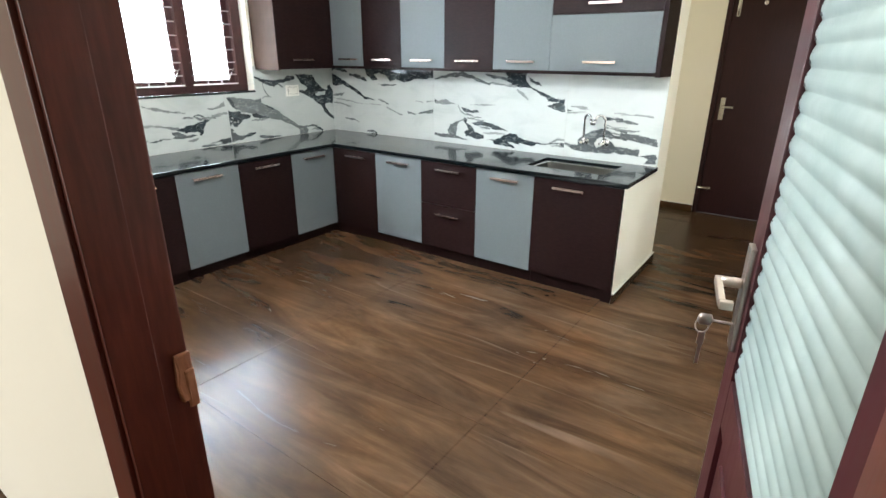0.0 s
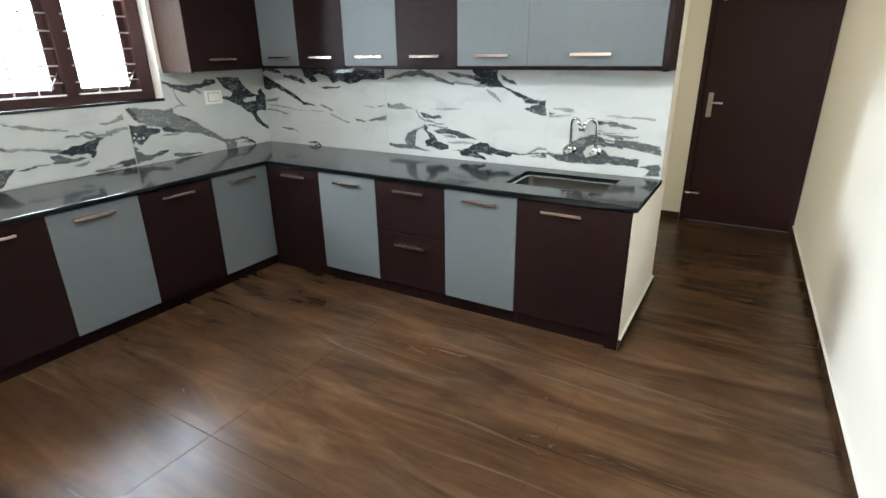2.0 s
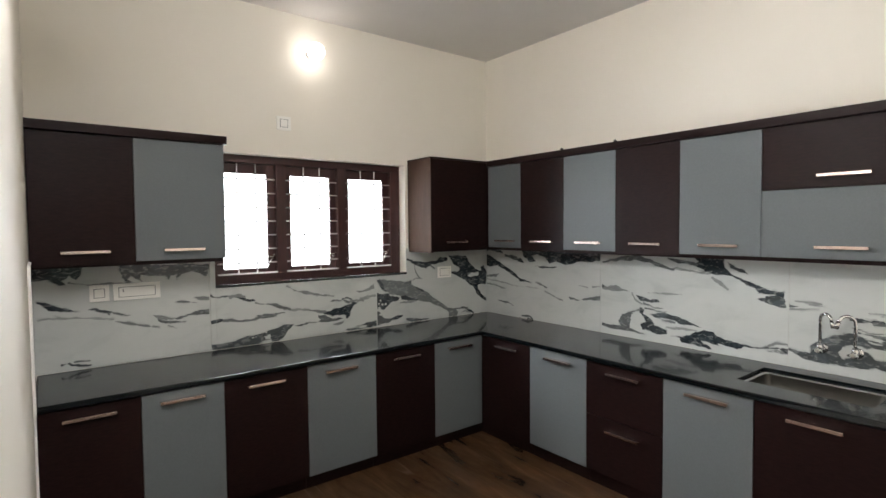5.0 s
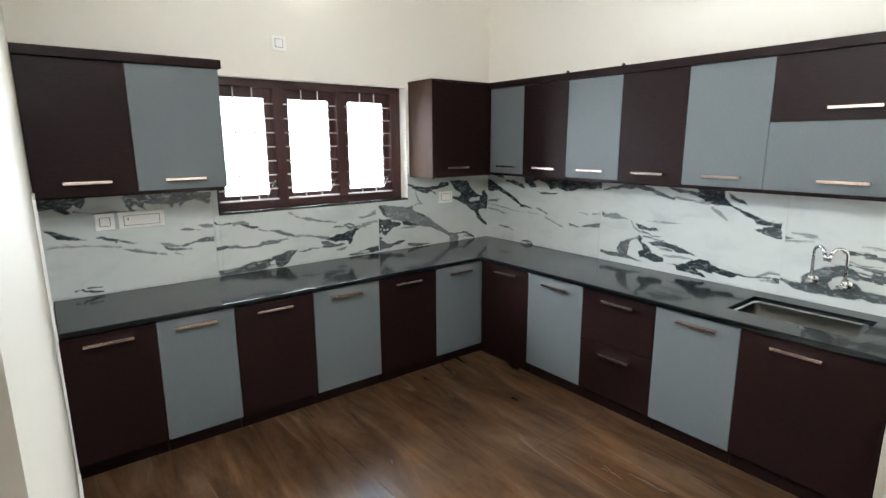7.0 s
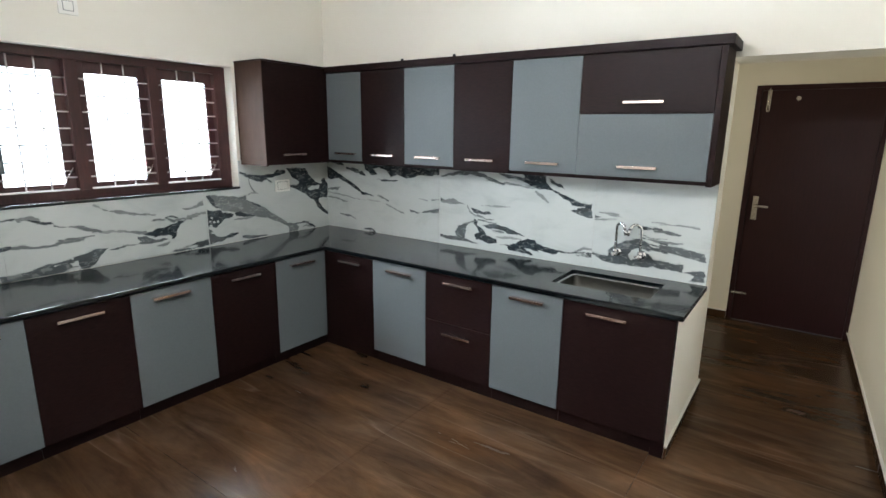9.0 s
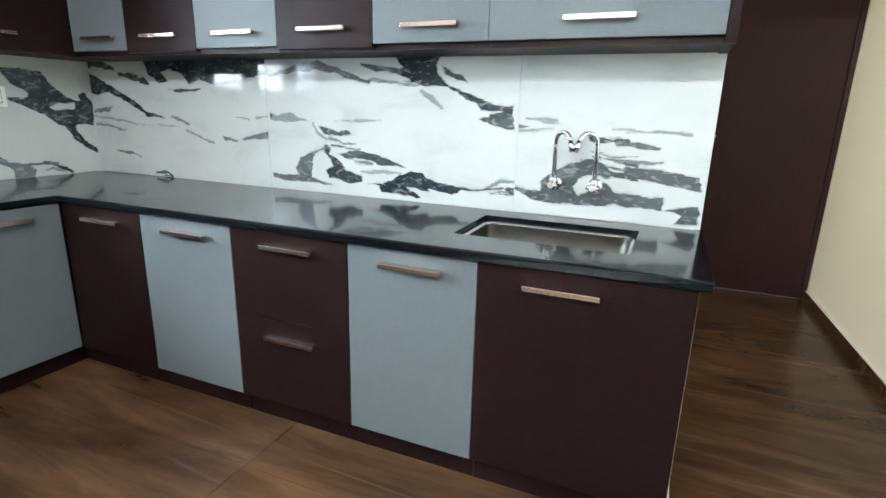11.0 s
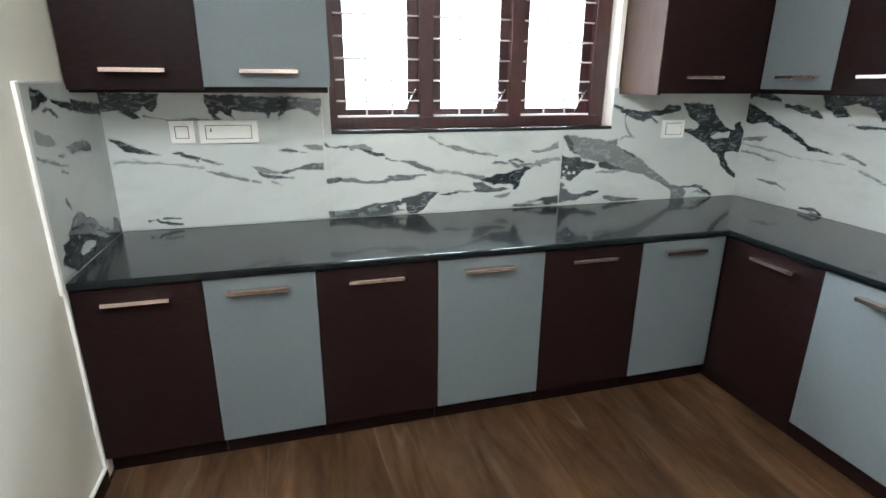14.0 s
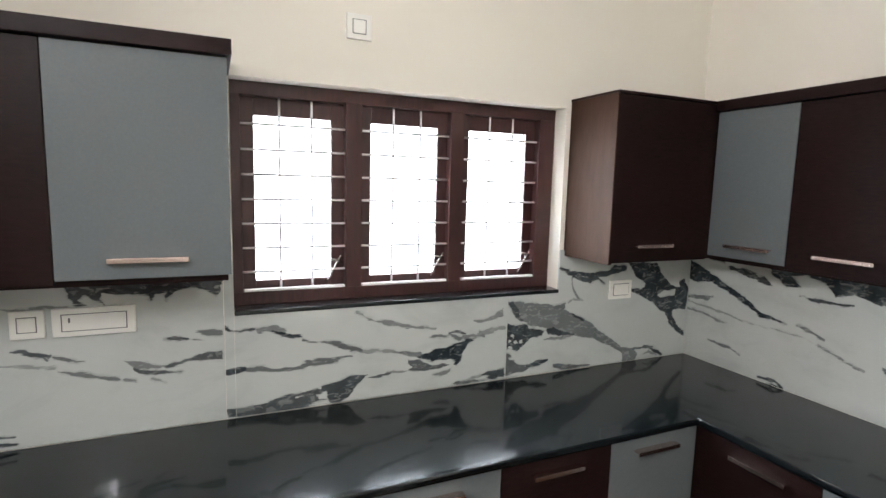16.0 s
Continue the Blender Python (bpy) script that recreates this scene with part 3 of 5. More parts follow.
TILE_MARKS["win_a"] = (
    patch(0.6, (1.145, 0.367), (1.048, 0.353), (0.934, 0.339), (0.815, 0.300), (0.738, 0.264), (0.660, 0.225), (0.610, 0.182), (0.527, 0.130), (0.453, 0.081), (0.378, 0.065), (0.343, 0.040), (0.346, 0.012), (0.359, -0.015), (0.440, -0.008), (0.449, 0.042), (0.507, 0.080), (0.588, 0.118), (0.652, 0.147), (0.738, 0.164), (0.805, 0.176), (0.925, 0.222), (1.012, 0.236), (1.071, 0.278), (1.087, 0.317), (1.130, 0.346)),
    patch(0.95, (0.874, 0.312), (0.815, 0.297), (0.739, 0.267), (0.675, 0.231), (0.720, 0.229), (0.798, 0.267), (0.857, 0.282)),
    patch(0.95, (0.925, 0.222), (0.882, 0.232), (0.823, 0.212), (0.776, 0.187), (0.739, 0.166), (0.804, 0.171), (0.879, 0.182), (0.914, 0.188)),
    patch(0.95, (1.156, 0.269), (1.096, 0.243), (1.055, 0.252), (1.011, 0.229), (0.933, 0.210), (0.945, 0.187), (1.002, 0.181), (1.034, 0.155), (1.083, 0.125), (1.151, 0.144)),
    patch(0.7, (1.076, 0.355), (0.991, 0.342), (0.890, 0.323), (0.819, 0.339), (0.829, 0.288), (0.932, 0.308), (1.018, 0.321)),
    patch(0, (1.119, 0.201), (1.105, 0.210), (1.094, 0.198), (1.104, 0.189)),
    patch(0, (1.075, 0.171), (1.062, 0.180), (1.052, 0.167), (1.066, 0.160)),
    patch(0, (1.106, 0.169), (1.092, 0.177), (1.083, 0.164), (1.097, 0.158)),
    patch(0, (1.137, 0.179), (1.126, 0.188), (1.117, 0.175), (1.128, 0.168)),
    patch(0, (1.132, 0.145), (1.119, 0.154), (1.107, 0.141), (1.120, 0.134)),
    patch(0.9, (1.154, 0.365), (1.110, 0.365), (1.074, 0.329), (1.077, 0.291), (1.042, 0.264), (1.070, 0.266), (1.114, 0.307), (1.124, 0.333)),
    mark(0.5, (0.935, 0.166, 0.0050), (0.833, 0.163, 0.0080), (0.775, 0.171, 0.0060)),
    patch(0.75, (1.151, 0.131), (1.116, 0.108), (1.085, 0.068), (1.042, 0.049), (1.012, 0.036), (1.054, 0.018), (1.110, 0.016), (1.144, 0.011)),
    patch(0, (1.134, 0.088), (1.110, 0.097), (1.081, 0.088), (1.100, 0.081)),
    mark(1, (1.027, 0.048, 0.0050), (0.970, 0.050, 0.0110), (0.913, 0.061, 0.0060)),
    mark(0.8, (0.866, 0.027, 0.0080), (0.791, 0.009, 0.0140), (0.731, 0.010, 0.0110), (0.654, 0.006, 0.0030)),
    mark(0.8, (0.377, 0.059, 0.0090), (0.313, 0.060, 0.0060), (0.237, 0.057, 0.0060)),
    mark(1, (0.253, 0.055, 0.0060), (0.201, 0.029, 0.0090), (0.171, 0.007, 0.0060)),
    mark(0.4, (0.324, 0.019, 0.0030), (0.261, 0.034, 0.0050), (0.208, 0.010, 0.0030)),
    mark(1, (0.861, 0.507, 0.0080), (0.802, 0.484, 0.0130), (0.682, 0.464, 0.0100), (0.593, 0.469, 0.0150), (0.519, 0.487, 0.0210), (0.467, 0.493, 0.0130)),
    mark(0.95, (0.786, 0.465, 0.0060), (0.680, 0.436, 0.0130), (0.636, 0.447, 0.0080), (0.588, 0.419, 0.0050)),
    mark(0.5, (0.790, 0.453, 0.0050), (0.780, 0.401, 0.0080), (0.747, 0.356, 0.0050)),
    mark(0.3, (0.804, 0.338, 0.0050), (0.776, 0.352, 0.0080), (0.715, 0.339, 0.0050)),
    patch(1, (0.445, 0.518), (0.255, 0.512), (0.216, 0.457), (0.141, 0.387), (0.079, 0.370), (0.078, 0.406), (0.046, 0.416), (0.015, 0.368), (0.012, 0.298), (0.021, 0.243), (0.056, 0.250), (0.107, 0.253), (0.122, 0.240), (0.078, 0.167), (0.021, 0.124), (0.017, 0.095), (0.073, 0.127), (0.129, 0.170), (0.151, 0.208), (0.172, 0.243), (0.224, 0.268), (0.261, 0.302), (0.311, 0.319), (0.346, 0.342), (0.412, 0.364), (0.411, 0.382), (0.325, 0.381), (0.322, 0.408), (0.390, 0.445)),
    patch(0, (0.233, 0.336), (0.187, 0.361), (0.105, 0.366), (0.108, 0.336), (0.166, 0.328), (0.209, 0.324)),
)
TILE_MARKS["sink_a"] = (
    patch(1, (-0.012, 0.523), (0.055, 0.500), (0.141, 0.464), (0.232, 0.421), (0.327, 0.381), (0.405, 0.330), (0.533, 0.302), (0.414, 0.304), (0.343, 0.339), (0.241, 0.384), (0.134, 0.424), (0.037, 0.405), (-0.031, 0.422)),
    mark(0.9, (-0.005, 0.560, 0.0160), (0.089, 0.566, 0.0190), (0.198, 0.539, 0.0090)),
    mark(0.9, (0.239, 0.513, 0.0100), (0.323, 0.497, 0.0130), (0.405, 0.482, 0.0190), (0.444, 0.464, 0.0080)),
    patch(1, (0.421, 0.605), (0.418, 0.585), (0.450, 0.512), (0.525, 0.468), (0.585, 0.478), (0.531, 0.520), (0.602, 0.534), (0.682, 0.512), (0.723, 0.466), (0.790, 0.486), (0.859, 0.470), (0.927, 0.466), (0.995, 0.494), (1.123, 0.497), (1.219, 0.514), (1.221, 0.592), (0.799, 0.600)),
    mark(0.9, (0.581, 0.442, 0.0050), (0.656, 0.434, 0.0080), (0.749, 0.437, 0.0050), (0.793, 0.443, 0.0030)),
    mark(0.6, (-0.028, 0.312, 0.0090), (0.094, 0.331, 0.0120), (0.153, 0.346, 0.0060)),
    mark(0.3, (-0.007, 0.294, 0.0060), (0.202, 0.279, 0.0060), (0.332, 0.263, 0.0030), (0.619, 0.261, 0.0020), (0.767, 0.212, 0.0020), (0.856, 0.191, 0.0030)),
    mark(0.5, (-0.014, 0.254, 0.0060), (0.104, 0.251, 0.0060), (0.194, 0.232, 0.0060), (0.239, 0.230, 0.0020)),
    mark(0.7, (0.152, 0.116, 0.0030), (0.266, 0.112, 0.0060), (0.330, 0.089, 0.0030)),
    mark(0.6, (0.585, 0.307, 0.0050), (0.623, 0.298, 0.0080), (0.697, 0.274, 0.0050)),
    mark(0.5, (0.676, 0.247, 0.0030), (0.767, 0.212, 0.0050), (0.838, 0.191, 0.0030)),
    mark(0.9, (0.428, 0.019, 0.0060), (0.514, 0.024, 0.0060), (0.544, 0.002, 0.0090), (0.467, -0.012, 0.0060), (0.572, -0.008, 0.0060)),
    patch(0.6, (0.912, 0.229), (0.962, 0.217), (1.030, 0.212), (0.995, 0.202), (0.927, 0.206)),
    patch(0.65, (1.030, 0.220), (1.113, 0.241), (1.176, 0.253), (1.212, 0.260), (1.211, 0.226), (1.128, 0.219), (1.046, 0.212)),
    mark(0.4, (1.008, 0.317, 0.0020), (1.083, 0.311, 0.0040)),
    mark(0.4, (1.131, 0.318, 0.0050), (1.214, 0.326, 0.0070)),
)
TILE_MARKS["sink_b"] = (
    patch(0.75, (0.013, 0.071), (0.078, 0.067), (0.163, 0.067), (0.150, 0.108), (0.178, 0.151), (0.232, 0.173), (0.272, 0.186), (0.246, 0.158), (0.238, 0.110), (0.238, 0.067), (0.286, 0.049), (0.351, 0.039), (0.273, 0.039), (0.178, 0.041), (0.092, 0.038), (0.013, 0.051)),
    patch(0.95, (0.311, 0.216), (0.337, 0.200), (0.332, 0.171), (0.367, 0.162), (0.400, 0.140), (0.413, 0.111), (0.463, 0.093), (0.499, 0.088), (0.500, 0.065), (0.440, 0.049), (0.389, 0.066), (0.325, 0.067), (0.319, 0.102), (0.350, 0.122), (0.337, 0.150), (0.306, 0.182)),
    mark(0.6, (0.238, 0.169, 0.0040), (0.286, 0.187, 0.0040), (0.323, 0.205, 0.0070)),
    mark(0.7, (0.348, 0.213, 0.0050), (0.423, 0.205, 0.0040), (0.495, 0.202, 0.0040)),
    mark(0.6, (0.336, 0.243, 0.0050), (0.411, 0.222, 0.0050), (0.471, 0.226, 0.0040)),
    patch(0.9, (0.472, 0.197), (0.554, 0.189), (0.633, 0.170), (0.666, 0.153), (0.715, 0.140), (0.657, 0.143), (0.578, 0.142), (0.508, 0.165), (0.412, 0.162), (0.375, 0.173)),
    mark(0.6, (0.387, 0.178, 0.0040), (0.473, 0.149, 0.0050), (0.556, 0.145, 0.0050)),
    mark(0.35, (0.499, 0.105, 0.0050), (0.602, 0.114, 0.0050), (0.690, 0.112, 0.0040)),
    patch(0.9, (0.279, 0.293), (0.335, 0.283), (0.385, 0.273), (0.434, 0.280), (0.458, 0.263), (0.398, 0.258), (0.336, 0.255), (0.305, 0.266)),
    patch(0.45, (0.020, 0.343), (0.054, 0.331), (0.125, 0.348), (0.206, 0.318), (0.232, 0.311), (0.152, 0.307), (0.097, 0.303), (0.019, 0.312)),
    patch(0.9, (0.014, 0.348), (0.040, 0.331), (0.034, 0.314), (0.014, 0.315)),
    mark(0.3, (0.372, 0.317, 0.0020), (0.503, 0.321, 0.0050), (0.593, 0.325, 0.0020)),
    mark(0.4, (0.245, 0.307, 0.0040), (0.271, 0.266, 0.0050), (0.323, 0.239, 0.0040)),
    patch(1, (0.524, 0.055), (0.604, 0.066), (0.659, 0.089), (0.691, 0.105), (0.733, 0.125), (0.784, 0.122), (0.807, 0.102), (0.847, 0.091), (0.898, 0.083), (0.956, 0.074), (0.967, 0.061), (0.920, 0.045), (0.861, 0.054), (0.810, 0.057), (0.821, 0.046), (0.758, 0.054), (0.716, 0.055), (0.759, 0.037), (0.792, 0.014), (0.718, 0.023), (0.652, 0.024), (0.596, 0.026), (0.583, 0.052)),
    mark(0.9, (0.956, 0.070, 0.0060), (1.031, 0.070, 0.0060), (1.083, 0.076, 0.0050), (1.134, 0.085, 0.0050)),
    mark(0.5, (1.074, 0.081, 0.0060), (1.098, 0.097, 0.0060), (1.130, 0.115, 0.0060), (1.164, 0.114, 0.0050), (1.203, 0.104, 0.0050)),
    mark(0.6, (1.084, 0.066, 0.0040), (1.145, 0.068, 0.0060), (1.202, 0.059, 0.0060)),
    patch(0.9, (1.133, 0.092), (1.198, 0.089), (1.202, 0.055), (1.153, 0.069)),
    mark(0.75, (0.022, 0.503, 0.0090), (0.154, 0.530, 0.0110), (0.282, 0.547, 0.0190), (0.379, 0.527, 0.0120), (0.450, 0.497, 0.0100), (0.541, 0.478, 0.0080)),
    patch(1, (0.630, 0.616), (0.872, 0.595), (0.840, 0.545), (0.862, 0.498), (0.902, 0.465), (0.866, 0.462), (0.789, 0.463), (0.750, 0.477), (0.666, 0.519), (0.696, 0.536)),
    mark(0.8, (0.505, 0.549, 0.0060), (0.582, 0.532, 0.0100), (0.666, 0.523, 0.0080), (0.708, 0.507, 0.0040)),
    mark(0.5, (0.540, 0.488, 0.0060), (0.669, 0.477, 0.0080), (0.770, 0.466, 0.0060)),
    mark(0.35, (0.782, 0.447, 0.0110), (0.822, 0.418, 0.0090), (0.873, 0.382, 0.0060)),
    patch(0.9, (0.868, 0.542), (0.897, 0.522), (0.952, 0.502), (0.980, 0.479), (0.927, 0.489), (0.889, 0.505)),
    patch(1, (0.883, 0.470), (0.939, 0.453), (0.984, 0.438), (1.046, 0.418), (1.090, 0.398), (1.159, 0.396), (1.164, 0.357), (1.109, 0.375), (1.076, 0.376), (1.033, 0.377), (1.014, 0.401), (0.969, 0.415), (0.959, 0.430)),
    patch(0.9, (1.020, 0.345), (1.062, 0.352), (1.076, 0.369), (1.118, 0.372), (1.164, 0.358), (1.171, 0.305), (1.117, 0.311), (1.073, 0.328)),
)
TILE_MARKS["sink_c"] = (
    patch(0.7, (-0.037, 0.357), (0.010, 0.331), (0.035, 0.323), (-0.030, 0.306)),
    mark(0.4, (0.031, 0.354, 0.0030), (0.079, 0.349, 0.0070), (0.140, 0.344, 0.0070), (0.187, 0.327, 0.0020)),
    mark(0.4, (-0.030, 0.306, 0.0040), (0.068, 0.310, 0.0050), (0.129, 0.319, 0.0020)),
    patch(0.9, (0.262, 0.302), (0.290, 0.296), (0.332, 0.293), (0.359, 0.287), (0.334, 0.277), (0.295, 0.269), (0.265, 0.282)),
    mark(0.9, (0.340, 0.285, 0.0040), (0.397, 0.289, 0.0060)),
    patch(0.85, (0.099, 0.088), (0.102, 0.128), (0.129, 0.156), (0.179, 0.184), (0.234, 0.211), (0.282, 0.220), (0.304, 0.212), (0.351, 0.180), (0.392, 0.173), (0.442, 0.166), (0.445, 0.150), (0.408, 0.154), (0.354, 0.159), (0.336, 0.147), (0.313, 0.158), (0.270, 0.161), (0.237, 0.143), (0.220, 0.113), (0.239, 0.083), (0.267, 0.093), (0.278, 0.116), (0.289, 0.136), (0.331, 0.138), (0.363, 0.109), (0.406, 0.095), (0.457, 0.086), (0.462, 0.062), (0.413, 0.053), (0.371, 0.064), (0.331, 0.053), (0.274, 0.049), (0.199, 0.048), (0.138, 0.043), (0.071, 0.052), (0.018, 0.076), (-0.004, 0.088), (-0.005, 0.099), (0.066, 0.092)),
    mark(0.8, (0.281, 0.228, 0.0050), (0.344, 0.221, 0.0040), (0.385, 0.213, 0.0060), (0.436, 0.201, 0.0050)),
    mark(0.8, (0.292, 0.204, 0.0030), (0.377, 0.186, 0.0040), (0.442, 0.171, 0.0050)),
    mark(0.5, (0.271, 0.248, 0.0030), (0.342, 0.229, 0.0040), (0.430, 0.237, 0.0050)),
    mark(0.3, (0.339, 0.324, 0.0030), (0.414, 0.325, 0.0050)),
    patch(0.8, (0.397, 0.199), (0.516, 0.193), (0.640, 0.177), (0.645, 0.129), (0.550, 0.141), (0.430, 0.158), (0.384, 0.168)),
    patch(0.8, (0.373, 0.108), (0.465, 0.098), (0.530, 0.100), (0.534, 0.054), (0.439, 0.056), (0.376, 0.070)),
    patch(0.85, (0.528, 0.059), (0.647, 0.079), (0.648, 0.011), (0.576, 0.013), (0.594, 0.040)),
    mark(0.7, (0.360, 0.277, 0.0090), (0.421, 0.274, 0.0090), (0.495, 0.265, 0.0060)),
    mark(0.6, (0.365, 0.213, 0.0070), (0.426, 0.214, 0.0070), (0.514, 0.218, 0.0030)),
    mark(0.4, (0.387, 0.318, 0.0030), (0.505, 0.322, 0.0060), (0.591, 0.318, 0.0030)),
)
TILE_MARKS["side"] = (
    patch(1, (0.573, 0.594), (0.507, 0.578), (0.459, 0.560), (0.377, 0.551), (0.284, 0.536), (0.283, 0.512), (0.382, 0.528), (0.460, 0.555), (0.513, 0.546), (0.560, 0.530), (0.588, 0.526)),
    patch(0.95, (0.281, 0.550), (-0.016, 0.522), (-0.007, 0.484), (0.184, 0.499), (0.283, 0.514)),
    patch(0.8, (0.523, 0.527), (0.492, 0.531), (0.453, 0.526), (0.421, 0.509), (0.418, 0.496), (0.449, 0.509), (0.481, 0.521), (0.515, 0.517)),
    patch(0.7, (0.396, 0.401), (0.348, 0.405), (0.279, 0.410), (0.207, 0.403), (0.173, 0.381), (0.186, 0.361), (0.252, 0.372), (0.313, 0.386), (0.339, 0.374), (0.362, 0.373), (0.377, 0.390)),
    mark(0.6, (0.467, 0.382, 0.0070), (0.422, 0.378, 0.0050)),
    mark(0.5, (0.618, 0.390, 0.0050), (0.552, 0.372, 0.0040), (0.479, 0.351, 0.0030), (0.410, 0.340, 0.0010)),
    mark(0.5, (0.470, 0.332, 0.0060), (0.430, 0.317, 0.0040)),
    patch(0.35, (0.600, 0.472), (0.509, 0.452), (0.465, 0.415), (0.542, 0.418), (0.608, 0.434)),
    patch(1, (0.523, 0.133), (0.497, 0.150), (0.463, 0.172), (0.415, 0.181), (0.370, 0.168), (0.341, 0.145), (0.290, 0.133), (0.243, 0.089), (0.148, 0.046), (0.048, 0.008), (0.060, -0.043), (0.145, -0.035), (0.267, -0.011), (0.345, -0.021), (0.452, -0.044), (0.609, 0.060), (0.578, 0.088), (0.580, 0.112), (0.532, 0.115)),
    patch(0, (0.346, 0.095), (0.284, 0.081), (0.192, 0.044), (0.142, 0.015), (0.253, 0.047), (0.322, 0.077)),
    patch(0, (0.460, 0.056), (0.393, 0.069), (0.310, 0.050), (0.332, 0.034), (0.418, 0.032), (0.449, 0.033)),
    mark(0.8, (0.483, 0.234, 0.0090), (0.461, 0.208, 0.0050)),
    patch(0.9, (0.105, 0.031), (0.079, 0.080), (0.032, 0.069), (0.009, 0.017), (0.016, -0.012)),
)


def ripple(us, vs, size, seed):
    """A smooth random field of about -1 to 1 over the tile, with bumps of the given size in metres."""
    rng = np.random.default_rng(seed)
    out = np.zeros(us.shape)
    for _ in range(9):
        a, p = rng.uniform(0, 2 * math.pi, 2)
        f = 2 * math.pi / size * rng.uniform(0.5, 1.5)
        out += np.sin(f * (us * math.cos(a) * 0.6 + vs * math.sin(a)) + p)
    return out / 3.6


def stroke_distance(us, vs, pts, thick):
    """How deep each point lies within a tapering stroke, in metres; below 0 outside."""
    best = np.full(us.shape, -1.0)
    for (au, av, aw), (bu, bv, bw) in list(zip(pts, pts[1:])) or [(pts[0], pts[0])]:
        du, dv = bu - au, bv - av
        k = np.clip(((us - au) * du + (vs - av) * dv) / max(du * du + dv * dv, 1e-9), 0, 1)
        best = np.maximum(best, (aw + k * (bw - aw)) * thick - np.hypot(us - au - k * du, vs - av - k * dv))
    return best


def patch_distance(us, vs, pts):
    """How deep each point lies within a closed outline, in metres; below 0 outside."""
    near, inside = np.full(us.shape, 1.0), np.zeros(us.shape, bool)
    for (au, av), (bu, bv) in zip(pts, pts[1:] + pts[:1]):
        du, dv = bu - au, bv - av
        k = np.clip(((us - au) * du + (vs - av) * dv) / max(du * du + dv * dv, 1e-9), 0, 1)
        near = np.minimum(near, np.hypot(us - au - k * du, vs - av - k * dv))
        if abs(dv) > 1e-9:
            inside ^= ((av > vs) != (bv > vs)) & (us < au + (vs - av) * du / dv)
    return np.where(inside, near, -near)


def wall_tile(name, place, w, h, marks, parent, label=""):
    """A glazed tile as a fine grid, w by h; place turns (u, v, depth) into the world."""
    step = 0.004
    nu, nv = max(2, round(w / step)) + 1, max(2, round(h / step)) + 1
    us, vs = np.meshgrid(np.linspace(0, w, nu), np.linspace(0, h, nv), indexing="ij")
    ink, shade = np.full(us.shape, -0.1), np.zeros(us.shape)
    seed = len(marks) * 7 + round(w * 100)
    wu = us + 0.0028 * ripple(us, vs, 0.05, seed) + 0.0012 * ripple(us, vs, 0.02, seed + 1)
    wv = vs + 0.0022 * ripple(us, vs, 0.05, seed + 2) + 0.0010 * ripple(us, vs, 0.02, seed + 3)
    thick = np.maximum(1.0 + 0.35 * ripple(us, vs, 0.06, seed + 4), 0.55)
    for level, pts in marks:
        deep = stroke_distance(wu, wv, pts, thick) if len(pts[0]) == 3 else patch_distance(wu, wv, list(pts))
        if level == 0:
            ink = np.minimum(ink, -deep)
            continue
        over = np.clip(deep / 0.003 + 0.5, 0, 1)
        shade = np.where(deep > ink, np.where(ink > -0.003, shade + (level - shade) * over, level), shade)
        ink = np.maximum(ink, deep)
    ink *= 1000
    shade **= 0.6
    front = [place(u, v, 0.008) for u, v in zip(us.ravel(), vs.ravel())]
    rim = [place(u, v, 0.0) for u, v in ((0, 0), (w, 0), (w, h), (0, h))]
    n = len(front)
    faces = [(i * nv + j, (i + 1) * nv + j, (i + 1) * nv + j + 1, i * nv + j + 1) for i in range(nu - 1) for j in range(nv - 1)]
    lower, upper = [i * nv for i in range(nu)], [i * nv + nv - 1 for i in range(nu)]
    left, right = list(range(nv)), list(range((nu - 1) * nv, nu * nv))
    faces += [(*lower[::-1], n, n + 1), (*right[::-1], n + 1, n + 2), (*upper, n + 2, n + 3), (*left, n + 3, n), (n, n + 3, n + 2, n + 1)]
    me = bpy.data.meshes.new(name)
    me.from_pydata([tuple(p) for p in front + rim], [], faces)
    for key, values in (("ink", ink), ("shade", shade)):
        data = np.zeros(n + 4, dtype=np.float32)
        data[:n] = values.ravel()
        data[n:] = -100.0 if key == "ink" else 0
        me.attributes.new(key, "FLOAT", "POINT").data.foreach_set("value", data)
    me.materials.append(MARBLE)
    me.update()
    ob = new(name, me)
    ob.parent = parent
    return tagged(ob, label)


splash = thing("backsplash", (0, 0, 0), "white marble-look wall tiles with black and grey brushed veins", "wall tiles", kind="structure")
H = 0.592
GR = 0.0012


def shifted(marks, by):
    """The marks moved along the tile."""
    return [(level, [(p[0] + by, *p[1:]) for p in pts]) for level, pts in marks]


def on_sink(u0):
    return lambda u, v, d: (u0 + u, -d, TOP + 0.001 + v)


def on_window(u0):
    return lambda u, v, d: (d, -u0 - u, TOP + 0.001 + v)


wall_tile("tile", on_sink(0.009), 1.196 - GR, H, TILE_MARKS["sink_a"], splash)
wall_tile("tile", on_sink(1.205 + GR), 1.185 - 2 * GR, H, TILE_MARKS["sink_b"], splash)
wall_tile("tile", on_sink(2.39 + GR), 0.660, H, TILE_MARKS["sink_c"], splash)
LOW = WIN[2] - 0.004 - TOP
wall_tile("tile", on_window(0.0), 0.8678, H, TILE_MARKS["win_a"], splash)
wall_tile("tile", on_window(0.868), 1.14 - 0.868 - GR, LOW, shifted(TILE_MARKS["win_a"], -0.868), splash)
wall_tile("tile", on_window(1.14 + GR), 1.16 - GR, LOW, TILE_MARKS["win_b"], splash)
